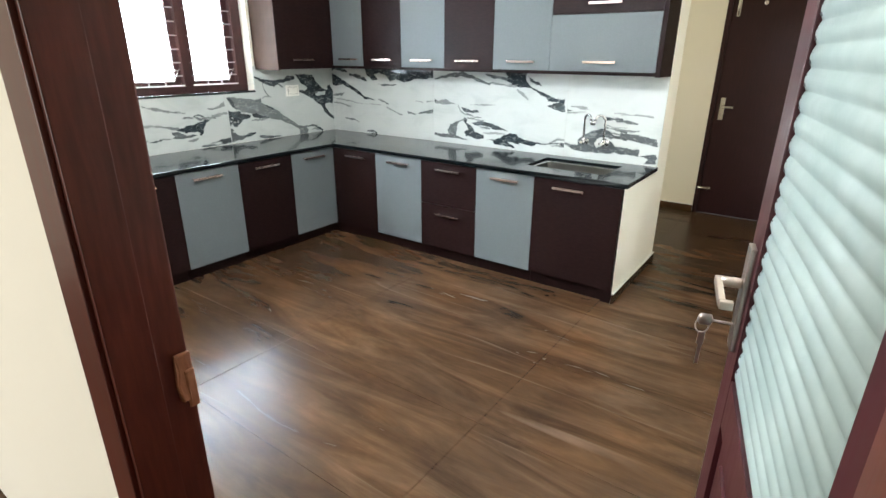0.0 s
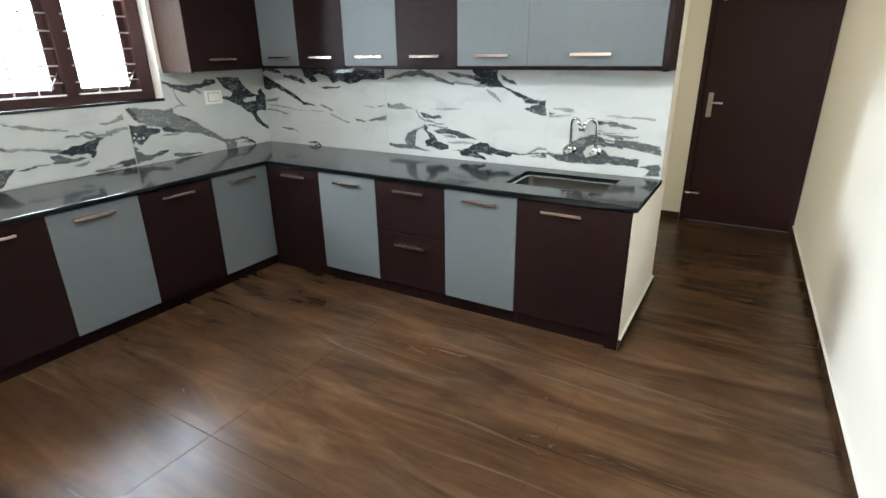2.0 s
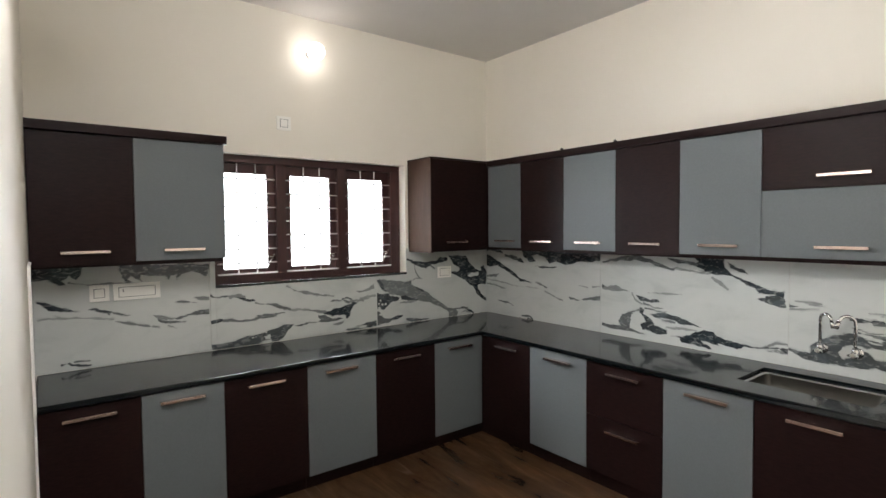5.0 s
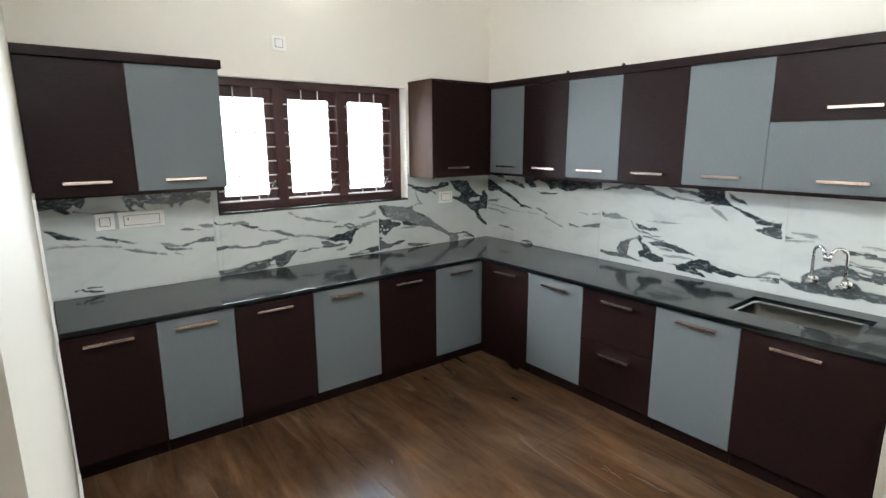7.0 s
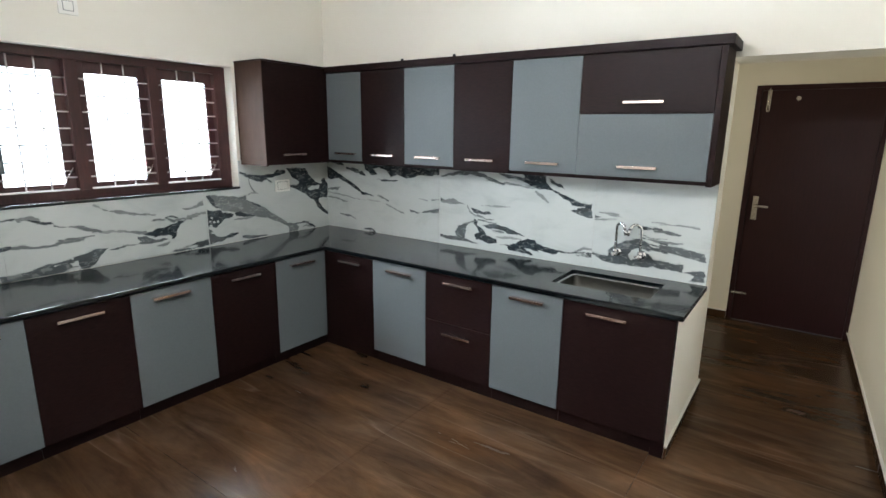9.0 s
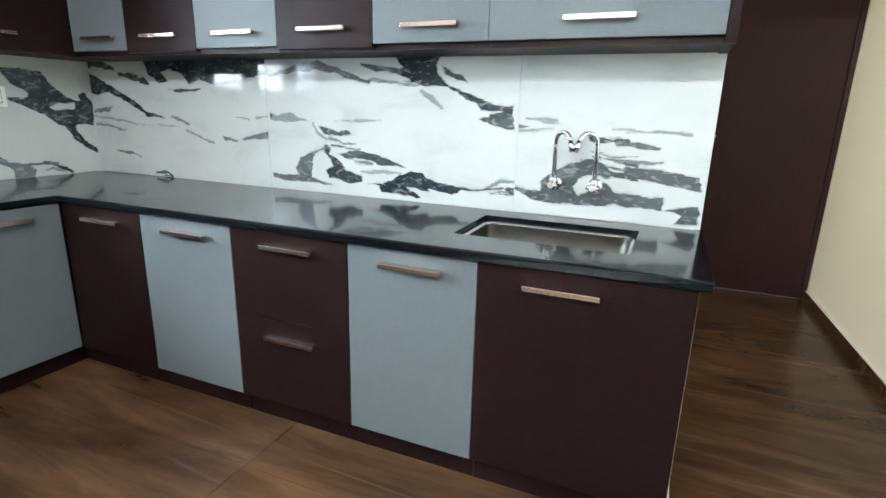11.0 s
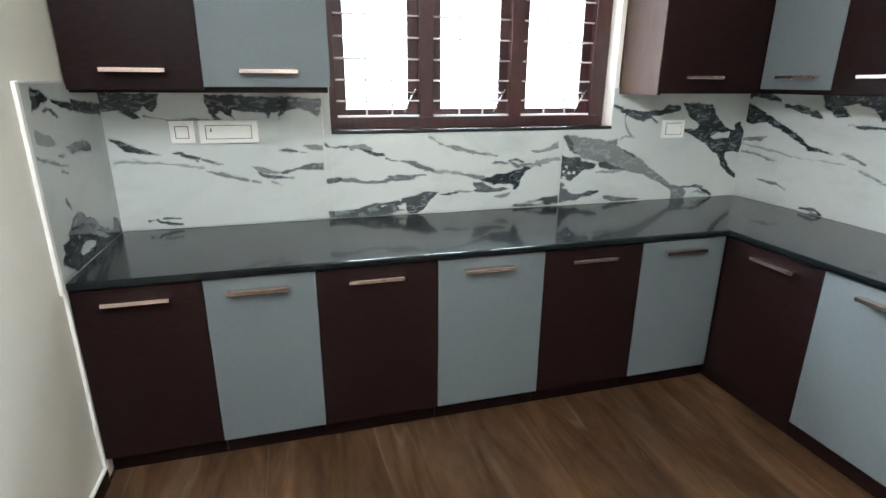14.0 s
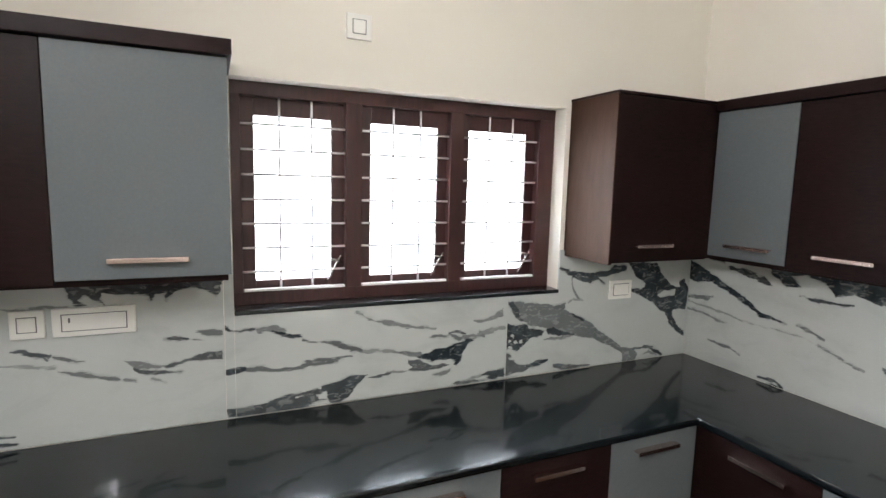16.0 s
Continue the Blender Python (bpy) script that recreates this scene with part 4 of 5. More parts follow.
wall_tile("tile", on_window(2.301), 0.032, H, shifted(TILE_MARKS["win_b"], -1.161), splash)
wall_tile("tile", on_window(2.335 + GR), -LEFT_Y - 2.335 - GR, H, TILE_MARKS["win_c"], splash)
wall_tile("tile", lambda u, v, d: (0.009 + u, LEFT_Y + d, TOP + 0.001 + v), 0.640, 0.604, TILE_MARKS["side"], splash)
structure("trim", box((0.650, LEFT_Y, TOP - 0.03), (0.672, LEFT_Y + 0.012, TOP + 0.612), 0.003), WHITE, "rough white plaster edge beside the wall tiles")
structure("trim", box((0.335, LEFT_Y, TOP + 0.606), (0.649, LEFT_Y + 0.011, TOP + 0.614), 0.002), WHITE, "white grout line on top of the side tile")
bm = bmesh.new()
for x in (1.205, 2.39):
    add_box(bm, (x - GR, -0.0055, TOP), (x + GR, 0, TOP + H))
for y in (-1.14, -2.335):
    add_box(bm, (0, y - GR, TOP), (0.0055, y + GR, TOP + LOW))
structure("grout", bm, JOINT, "thin pale grout joints between the wall tiles")


# ---- handles and doors ----
def bar_handle(parent, centre, normal, length=0.205, label="brushed metal bar handle"):
    """A flat bar with a rolled front lip on two feet. normal: the way that the door faces, x or y."""
    cx, cy, cz = centre
    bm = bmesh.new()
    h = length / 2

    def put(u0, u1, d0, d1, z0, z1, bev):
        if normal == "x":
            add_box(bm, (cx + d0, cy + u0, cz + z0), (cx + d1, cy + u1, cz + z1), bev)
        else:
            add_box(bm, (cx + u0, cy - d1, cz + z0), (cx + u1, cy - d0, cz + z1), bev)

    put(-h, h, 0.004, 0.030, 0.001, 0.006, 0.0012)
    put(-h, h, 0.026, 0.031, -0.008, 0.0065, 0.0012)
    put(-h + 0.012, h - 0.012, -0.001, 0.006, -0.006, 0.0055, 0.001)
    return part("handle", bm, HANDLE, parent, label)


def front(name, parent, normal, u0, u1, z0, z1, face, material, handle=None, label=""):
    """A cupboard door or drawer front 18 mm thick, its outer face at face, and its handle."""
    g = 0.0012
    if normal == "x":
        bm = box((face - 0.018, u0 + g, z0 + g), (face, u1 - g, z1 - g), 0.0012)
    else:
        bm = box((u0 + g, face, z0 + g), (u1 - g, face + 0.018, z1 - g), 0.0012)
    door = part(name, bm, material, parent, label)
    if handle:
        u, z = handle
        bar_handle(door, (face, u, z) if normal == "x" else (u, face, z), normal)
    return door


DOOR_Z = (0.090, 0.738)
HZ = 0.690
L_EDGES = (LEFT_Y + 0.004, -2.803, -2.425, -1.969, -1.518, -1.058, -0.630)
L_HANDLES = (-3.007, -2.624, -2.208, -1.763, -1.300, -0.850)
for n, (a, b) in enumerate(zip(L_EDGES, L_EDGES[1:])):
    dark = n % 2 == 0
    colour = "dark wenge" if dark else "blue-grey"
    unit = thing("base_cabinet", (0.31, (a + b) / 2, 0), f"{colour} fronted floor cupboard under the window worktop", "cabinet", "cupboards under the window worktop")
    part("carcass", box((0.012, a + 0.001, 0.0885), (RUN_X - 0.020, b - 0.001 if n < 5 else -0.012, TOP - 0.0275)), DARK, unit, "dark brown carcass")
    part("plinth", box((RUN_X - 0.070, a + 0.001, 0), (RUN_X - 0.055, b - 0.001 if n < 5 else RUN_Y + 0.056, 0.0885), 0.001), DARK, unit, "dark brown recessed plinth")
    front("door", unit, "x", a, b, *DOOR_Z, RUN_X, DARK if dark else GREY, (L_HANDLES[n], HZ), "dark wood-grain laminate door" if dark else "pale blue-grey laminate door")
S_EDGES = (RUN_X + 0.002, 1.099, 1.551, 2.032, 2.466, 2.967)
S_HANDLES = (0.895, 1.342, 1.803, 2.260, 2.705)
for n, (a, b) in enumerate(zip(S_EDGES, S_EDGES[1:])):
    dark = n % 2 == 0
    what = ("narrow dark wenge corner cupboard with one bar handle", "blue-grey fronted floor cupboard beside the drawers", "dark wenge unit of two deep drawers with bar handles",
            "blue-grey fronted floor cupboard beside the sink", "wide dark wenge cupboard under the sink at the counter's end")[n]
    unit = thing("drawer_cabinet" if n == 2 else "base_cabinet", ((a + b) / 2, -0.3, 0), what, "cabinet", "cupboards under the sink worktop")
    wide = (a + 0.001 if n else RUN_X - 0.018, b - 0.001)
    top = TOP - 0.0275 if n < 3 else TOP - 0.20
    part("carcass", box((wide[0], RUN_Y + 0.020, 0.0885), (wide[1], -0.012, top)), DARK, unit, "dark brown carcass")
    part("plinth", box((a + 0.001 if n else RUN_X - 0.054, RUN_Y + 0.040, 0), (b - 0.001, RUN_Y + 0.055, 0.0885), 0.001), DARK, unit, "dark brown recessed plinth")
    far = b if n < 4 else 3.031
    if n == 2:
        front("drawer", unit, "y", a, far, 0.425, DOOR_Z[1], RUN_Y, DARK, (S_HANDLES[n], HZ), "upper dark laminate drawer front")
        front("drawer", unit, "y", a, far, DOOR_Z[0], 0.4235, RUN_Y, DARK, (S_HANDLES[n] - 0.004, 0.358), "lower dark laminate drawer front")
    else:
        front("door", unit, "y", a, far, *DOOR_Z, RUN_Y, DARK if dark else GREY, (S_HANDLES[n], HZ), "dark wood-grain laminate door" if dark else "pale blue-grey laminate door")
bm = add_box(box((2.9665, RUN_Y + 0.020, 0.0), (3.033, -0.6005, DOOR_Z[1]), 0.001), (2.9665, -0.6005, 0.0), (2.9678, -0.569, 0.088))
structure("trim", bm, DARK, "dark strip beside the plastered counter end")

# ---- worktop, sink and taps ----
SX0, SX1, SY0, SY1 = 2.318, 2.862, -0.462, -0.128
EDGE_X, EDGE_Y = RUN_X + 0.014, RUN_Y - 0.012
top = thing("worktop", (0, 0, TOP), "polished black granite L-shaped worktop with a rounded front edge", "worktop")
bm = bmesh.new()
add_box(bm, (0.0095, LEFT_Y + 0.0095, TOP - 0.026), (EDGE_X, EDGE_Y, TOP), 0.006)
add_box(bm, (0.0095, EDGE_Y - 0.020, TOP - 0.0258), (EDGE_X - 0.012, -0.0095, TOP - 0.0002), 0.0)
part("slab", bm, GRANITE, top)
bm = bmesh.new()
for lo, hi in (((EDGE_X - 0.02, EDGE_Y), (SX0, -0.0095)), ((SX1, EDGE_Y), (3.060, -0.0095))):
    add_box(bm, (lo[0], lo[1], TOP - 0.026), (hi[0], hi[1], TOP), 0.0)
add_box(bm, (SX0, EDGE_Y, TOP - 0.026), (SX1, SY0, TOP), 0.0)
add_box(bm, (SX0, SY1, TOP - 0.026), (SX1, -0.0095, TOP), 0.0)
bmesh.ops.remove_doubles(bm, verts=bm.verts, dist=0.0001)
inside = [f for f in bm.faces if abs(f.normal.x) > 0.9 and any(g is not f and (g.calc_center_median() - f.calc_center_median()).length < 0.0001 for g in bm.faces)]
bmesh.ops.delete(bm, geom=inside, context="FACES")
bmesh.ops.recalc_face_normals(bm, faces=bm.faces)
nose = [e for e in bm.edges if all(abs(v.co.y - EDGE_Y) < 0.0005 for v in e.verts) and abs(e.verts[0].co.z - e.verts[1].co.z) < 0.0005
        or all(abs(v.co.x - 3.060) < 0.0005 for v in e.verts)]
bmesh.ops.bevel(bm, geom=nose, offset=0.006, segments=3, profile=0.6, affect="EDGES")
part("slab", bm, GRANITE, top)


def basin(rim):
    """A stainless bowl with a flat rim and round corners, as rings from the rim down."""
    bm = bmesh.new()

    def ring(x0, x1, y0, y1, z, r, k=7):
        pts = []
        for cx, cy, start in ((x1 - r, y1 - r, 0), (x0 + r, y1 - r, 90), (x0 + r, y0 + r, 180), (x1 - r, y0 + r, 270)):
            for n in range(k):
                a = radians(start + 90 * n / (k - 1))
                pts.append(bm.verts.new((cx + r * math.cos(a), cy + r * math.sin(a), z)))
        return pts

    rows = [ring(SX0 + 0.001, SX1 - 0.001, SY0 + 0.001, SY1 - 0.001, TOP - 0.026, 0.02), ring(SX0 + 0.001, SX1 - 0.001, SY0 + 0.001, SY1 - 0.001, TOP - 0.019, 0.02),
            ring(SX0 + 0.016, SX1 - 0.016, SY0 + 0.014, SY1 - 0.014, TOP - 0.019, 0.035), ring(SX0 + 0.020, SX1 - 0.020, SY0 + 0.018, SY1 - 0.018, TOP - 0.025, 0.04),
            ring(SX0 + 0.026, SX1 - 0.026, SY0 + 0.024, SY1 - 0.024, TOP - 0.15, 0.05), ring(SX0 + 0.05, SX1 - 0.05, SY0 + 0.05, SY1 - 0.05, TOP - 0.178, 0.06),
            ring((SX0 + SX1) / 2 - 0.03, (SX0 + SX1) / 2 + 0.03, (SY0 + SY1) / 2 - 0.03, (SY0 + SY1) / 2 + 0.03, TOP - 0.184, 0.0295)]
    for p, q in list(zip(rows, rows[1:]))[(0 if rim else 3):(3 if rim else None)]:
        for n in range(len(p)):
            bm.faces.new((p[n], p[(n + 1) % len(p)], q[(n + 1) % len(q)], q[n])).smooth = True
    return bm


sink = thing("sink", ((SX0 + SX1) / 2, (SY0 + SY1) / 2, TOP - 0.184), "rectangular stainless steel sink bowl let into the black worktop", "sink")
bm = basin(False)
bmesh.ops.delete(bm, geom=[v for v in bm.verts if not v.link_faces], context="VERTS")
part("bowl", bm, SINK, sink)
bm = basin(True)
bmesh.ops.delete(bm, geom=[v for v in bm.verts if not v.link_faces], context="VERTS")
part("rim", bm, STEEL, sink, "bright steel rim")
drain = add_tube(bmesh.new(), [((SX0 + SX1) / 2, (SY0 + SY1) / 2, TOP - 0.190), ((SX0 + SX1) / 2, (SY0 + SY1) / 2, TOP - 0.182)], [0.038, 0.034], 20)
part("drain", drain, CHROME, sink, "round chrome waste")


def tap(x, way):
    """A wall tap: flange, body, knob, swan neck bent towards its neighbour and a short nozzle."""
    ob = thing("tap", (x, -0.009, 0.895), "chrome wall-mounted swan-neck tap above the sink", "tap", "taps over the sink")
    part("flange", add_tube(bmesh.new(), [(x, -0.0085, 0.895), (x, -0.014, 0.895), (x, -0.018, 0.895)], [0.026, 0.026, 0.018], 20), CHROME, ob)
    bm = add_tube(bmesh.new(), [(x, -0.015, 0.895), (x, -0.075, 0.895)], 0.013, 14)
    add_tube(bm, [(x, -0.05, 0.878), (x, -0.05, 0.915), (x, -0.05, 0.925)], [0.015, 0.015, 0.010], 14)
    part("body", bm, CHROME, ob)
    bm = add_tube(bmesh.new(), [(x, -0.074, 0.895), (x, -0.086, 0.895), (x, -0.092, 0.895)], [0.010, 0.0135, 0.011], 12)
    add_tube(bm, [(x - 0.022, -0.086, 0.895), (x + 0.022, -0.086, 0.895)], 0.0055, 8)
    part("knob", bm, CHROME, ob, "small chrome turning knob")
    neck = [(x, -0.05, 0.92), (x, -0.05, 1.035)]
    r = 0.029
    for n in range(1, 11):
        a = radians(180 - 17 * n)
        neck.append((x + way * (r + r * math.cos(a)), -0.05 - 0.004 * n, 1.045 + r * 1.25 * math.sin(a)))
    last = Vector(neck[-1])
    part("neck", add_tube(bmesh.new(), neck, 0.0085, 14), CHROME, ob, "bent chrome pipe")
    end = last + Vector((way * 0.010, -0.005, -0.035))
    part("nozzle", add_tube(bmesh.new(), [last + Vector((0, 0, 0.004)), end], 0.0105, 14), CHROME, ob)
    return ob


tap(2.545, 1)
tap(2.690, -1)


# ---- wall cupboards ----
UX, UY = 0.308, -0.266
UZ = (1.364, 2.010)
CROWN = 2.057
lu = thing("wall_cabinet", (0.15, -2.76, 1.345), "wall cupboard with one dark and one blue-grey door beside the window", "cabinet")
part("carcass", box((0.0005, LEFT_Y + 0.002, 1.344), (UX - 0.0195, -2.322, CROWN - 0.046)), DARK, lu, "dark brown carcass")
part("crown", box((0.0005, LEFT_Y + 0.002, CROWN - 0.045), (UX + 0.026, -2.300, CROWN), 0.002), DARK, lu, "projecting dark top board")
front("door", lu, "x", LEFT_Y + 0.004, -2.764, UZ[0] - 0.012, UZ[1], UX, DARK, (-2.982, 1.421), "dark wood-grain laminate door")
front("door", lu, "x", -2.764, -2.312, *UZ, UX, GREY, (-2.532, 1.421), "pale blue-grey laminate door")

cu = thing("wall_cabinet", (0.15, -0.5, 1.345), "dark wall cupboard in the corner with a paler brown side", "cabinet")
part("carcass", box((0.0005, -0.824, 1.344), (UX - 0.0195, -0.0005, CROWN - 0.012)), DARK, cu, "dark brown carcass")
part("side_panel", box((0.0005, -0.842, 1.336), (UX - 0.001, -0.8245, CROWN - 0.004), 0.001), SIDE, cu, "smooth mid-brown side panel")
part("top_board", box((0.0005, -0.845, CROWN - 0.011), (UX + 0.004, -0.0005, CROWN), 0.001), DARK, cu)
front("door", cu, "x", -0.842 + 0.004, UY - 0.002, UZ[0] - 0.022, CROWN - 0.013, UX, DARK, (-0.610, 1.416), "dark wood-grain laminate door")

U_EDGES = (0.312, 0.672, 1.083, 1.498, 1.918, 2.345)
U_HANDLES = (0.515, 0.892, 1.298, 1.713, 2.142)
for n, (a, b) in enumerate(zip(U_EDGES, U_EDGES[1:])):
    grey = n % 2 == 0
    unit = thing("wall_cabinet", ((a + b) / 2, -0.13, 1.345), f"{'blue-grey' if grey else 'dark wenge'} fronted wall cupboard above the tiled splashback", "cabinet", "wall cupboards over the sink worktop")
    part("carcass", box((a + 0.001, UY + 0.0195, 1.344), (b - 0.001, -0.0005, CROWN - 0.046)), DARK, unit, "dark brown carcass")
    front("door", unit, "y", a, b, UZ[0] if grey else UZ[0] - 0.012, UZ[1], UY, GREY if grey else DARK, (U_HANDLES[n], 1.419), "pale blue-grey laminate door" if grey else "dark wood-grain laminate door")
unit = thing("wall_cabinet", (2.7, -0.13, 1.345), "wide end wall cupboard, a dark flap over a blue-grey flap", "cabinet", "wall cupboards over the sink worktop")
part("carcass", box((2.346, UY + 0.0195, 1.344), (3.024, -0.0005, CROWN - 0.046)), DARK, unit, "dark brown carcass")
part("side_panel", box((3.0245, UY + 0.001, 1.340), (3.052, -0.0005, CROWN - 0.046), 0.001), DARK, unit, "dark thick end panel")
front("flap", unit, "y", 2.345, 3.024, 1.700, UZ[1], UY, DARK, (2.690, 1.757), "dark laminate flap")
front("flap", unit, "y", 2.345, 3.024, UZ[0], 1.6985, UY, GREY, (2.686, 1.421), "pale blue-grey laminate flap")
solid("cornice", box((UX + 0.005, UY - 0.022, CROWN - 0.045), (3.078, -0.0005, CROWN), 0.002), DARK, "long dark top board over the wall cupboards", "trim", at=(1.7, -0.13, CROWN - 0.045))


# ---- switches, lamp ----
def plate(name, label, normal_x, u0, u1, z0, z1, base, keys, what="switch"):
    ob = thing(name, (base, (u0 + u1) / 2, (z0 + z1) / 2), label, "switch")
    part("plate", box((base, u0, z0), (base + 0.012, u1, z1), 0.003), PLASTIC, ob)
    # the shadow round the rocker, as a dark strip just proud of the plate
    part("gap_shade", box((base + 0.008, keys[0] - 0.0025, keys[2] - 0.0025), (base + 0.0126, keys[1] + 0.0025, keys[3] + 0.0025)), LINE, ob, "thin dark grey strip put for the shadow round the rocker")
    k = keys[4]
    for n in range(k):
        a = keys[0] + (keys[1] - keys[0]) * n / k
        b = keys[0] + (keys[1] - keys[0]) * (n + 1) / k
        part("rocker", box((base + 0.008, a + 0.0006, keys[2]), (base + 0.0155, b - 0.0006, keys[3]), 0.0015), PLASTIC, ob, "ivory rocker")
    return ob


plate("switch_plate", "small square ivory switch plate on the marble tiles", True, -2.957, -2.864, 1.134, 1.226, 0.008, (-2.935, -2.887, 1.157, 1.203, 1))
wide = plate("switch_plate", "long ivory switch plate with a wide rocker on the tiles", True, -2.846, -2.610, 1.132, 1.226, 0.008, (-2.818, -2.638, 1.152, 1.205, 1))
part("indicator", box((0.0225, -2.800, 1.180), (0.0240, -2.795, 1.195)), LINE, wide, "small dark indicator slot")
outlet = plate("wall_socket", "ivory wall socket plate on the tiles in the corner", True, -0.562, -0.424, 1.108, 1.202, 0.008, (-0.540, -0.446, 1.128, 1.184, 1))
plate("switch_plate", "small ivory switch plate high on the wall above the window", True, -1.888, -1.792, 2.190, 2.282, 0.0, (-1.864, -1.816, 2.212, 2.260, 1))

def wall_lamp(at, angle, label):
    """A lit round bulb in a holder on a wall; angle turns its +x side, which faces the room, about z."""
    lamp = thing("wall_lamp", at, label, "lamp", "round wall bulbs")
    place = Matrix.Translation(at) @ Matrix.Rotation(radians(angle), 4, "Z")
    bm = add_tube(bmesh.new(), [(0.0005, 0, 0), (0.012, 0, 0), (0.03, 0, 0), (0.055, 0, -0.01)], [0.035, 0.033, 0.022, 0.021], 20)
    bmesh.ops.transform(bm, matrix=place, verts=bm.verts)
    part("holder", bm, PLASTIC, lamp)
    bm = bmesh.new()
    bmesh.ops.create_uvsphere(bm, u_segments=24, v_segments=14, radius=0.058)
    for f in bm.faces:
        f.smooth = True
    bmesh.ops.translate(bm, verts=bm.verts, vec=(0.108, 0, -0.013))
    bmesh.ops.transform(bm, matrix=place, verts=bm.verts)
    part("bulb", bm, LIT, lamp, "glowing round bulb")
    return lamp


wall_lamp((0.0, -1.645, 2.735), 0, "lit round bulb in a white holder high on the wall")
east_x = WALL_E1.x + (WALL_E0.x - WALL_E1.x) * (-1.54 - WALL_E1.y) / (WALL_E0.y - WALL_E1.y)
wall_lamp((east_x, -1.54, 2.32), 180 + math.degrees(turn_e), "lit round bulb in a white holder beside the passage")

tube = thing("tube_light", (2.23, LEFT_Y, 2.43), "lit slim white tube light fixed along the wall opposite the sink", "lamp")
part("batten", box((1.61, LEFT_Y + 0.0005, 2.413), (2.85, LEFT_Y + 0.024, 2.447), 0.003), PLASTIC, tube)
part("tube", add_tube(bmesh.new(), [(1.63, LEFT_Y + 0.040, 2.43), (2.83, LEFT_Y + 0.040, 2.43)], 0.013, 10), TUBE, tube, "glowing white tube")
for x in (1.61, 2.83):
    part("end_cap", box((x, LEFT_Y + 0.0245, 2.414), (x + 0.02, LEFT_Y + 0.054, 2.446), 0.003), PLASTIC, tube)

# ---- back door ----
door = thing("door_1", (3.42, FAR_Y, 0), "closed dark brown wooden back door with a steel lever handle", "door", kind="structure")
bm = bmesh.new()
X0, X1, ZT = DOOR_W
for lo, hi in (((X0 + 0.001, 0), (X0 + 0.040, ZT - 0.001)), ((X1 - 0.030, 0), (X1 - 0.001, ZT - 0.001)), ((X0 + 0.040, ZT - 0.040), (X1 - 0.030, ZT - 0.001))):
    add_box(bm, (lo[0], FAR_Y - 0.006, lo[1]), (hi[0], FAR_Y + 0.12, hi[1]), 0.002)
part("door_frame", bm, DOOR_WOOD, door)
leaf = part("leaf", box((X0 + 0.042, FAR_Y + 0.002, 0.006), (X1 - 0.032, FAR_Y + 0.037, ZT - 0.042), 0.002), DOOR_WOOD, door, "plain flush dark brown door leaf")
bm = box((3.068, FAR_Y - 0.006, 0.90), (3.108, FAR_Y + 0.003, 1.10), 0.002)
part("handle_plate", bm, STEEL, leaf, "upright steel handle plate")
bm = add_tube(bmesh.new(), [(3.088, FAR_Y - 0.004, 1.02), (3.088, FAR_Y - 0.045, 1.02)], 0.009, 12)
add_box(bm, (3.080, FAR_Y - 0.052, 1.010), (3.185, FAR_Y - 0.040, 1.030), 0.003)
part("door_handle", bm, STEEL, leaf, "steel lever handle")
part("peephole", add_tube(bmesh.new(), [(3.280, FAR_Y + 0.004, 1.885), (3.280, FAR_Y - 0.006, 1.885)], 0.017, 16), STEEL, leaf)
for z0, z1 in ((1.785, 1.965),):
    bm = box((3.068, FAR_Y - 0.004, z0), (3.094, FAR_Y + 0.003, z1), 0.001)
    add_tube(bm, [(3.081, FAR_Y - 0.010, z0 + 0.01), (3.081, FAR_Y - 0.010, z1 + 0.005)], 0.006, 10)
    add_tube(bm, [(3.081, FAR_Y - 0.010, z0 + 0.06), (3.081, FAR_Y - 0.030, z0 + 0.06)], 0.005, 8)
    part("tower_bolt", bm, STEEL, leaf, "upright steel bolt")
bm = box((3.000, FAR_Y - 0.010, 0.238), (3.115, FAR_Y - 0.0065, 0.262), 0.001)
add_tube(bm, [(3.004, FAR_Y - 0.014, 0.25), (3.120, FAR_Y - 0.014, 0.25)], 0.007, 10)
part("slide_bolt", bm, STEEL, leaf, "small steel bolt near the floor")

# ---- open door to the hall ----
frame_ob = thing("door_2", (3.5, (HALL_Y + LEFT_Y) / 2, 0), "reddish-brown varnished door frame with an open glazed leaf", "door", kind="structure")
bm = bmesh.new()
JX = 3.100
for lo, hi in (((GAP[0], 0.0), (JX - 0.012, GAP[2] - 0.001)), ((GAP[1] - 0.055, 0.0), (GAP[1] + 0.010, GAP[2] - 0.001)), ((JX - 0.012, GAP[2] - 0.065), (GAP[1] - 0.055, GAP[2] - 0.001))):
    add_box(bm, (lo[0] + 0.001, HALL_Y - 0.004, lo[1]), (hi[0], HALL_Y + 0.125, hi[1]), 0.003)
add_box(bm, (JX - 0.013, HALL_Y + 0.004, 0.0), (JX, HALL_Y + 0.070, GAP[2] - 0.065), 0.002)
part("door_frame", bm, JAMB_WOOD, frame_ob)
bm = box((JX - 0.014, HALL_Y + 0.098, 0.895), (JX - 0.004, HALL_Y + 0.1255, 0.985), 0.003)
add_box(bm, (JX - 0.010, HALL_Y + 0.110, 0.880), (JX - 0.002, HALL_Y + 0.127, 0.955), 0.004)
bmesh.ops.subdivide_edges(bm, edges=bm.edges, cuts=2)
for v in bm.verts:
    v.co += 0.004 * noise.noise_vector(v.co * 60)
part("keeper_recess", bm, RAW_WOOD, frame_ob, "bare orange wood where the lock keeper is let in")

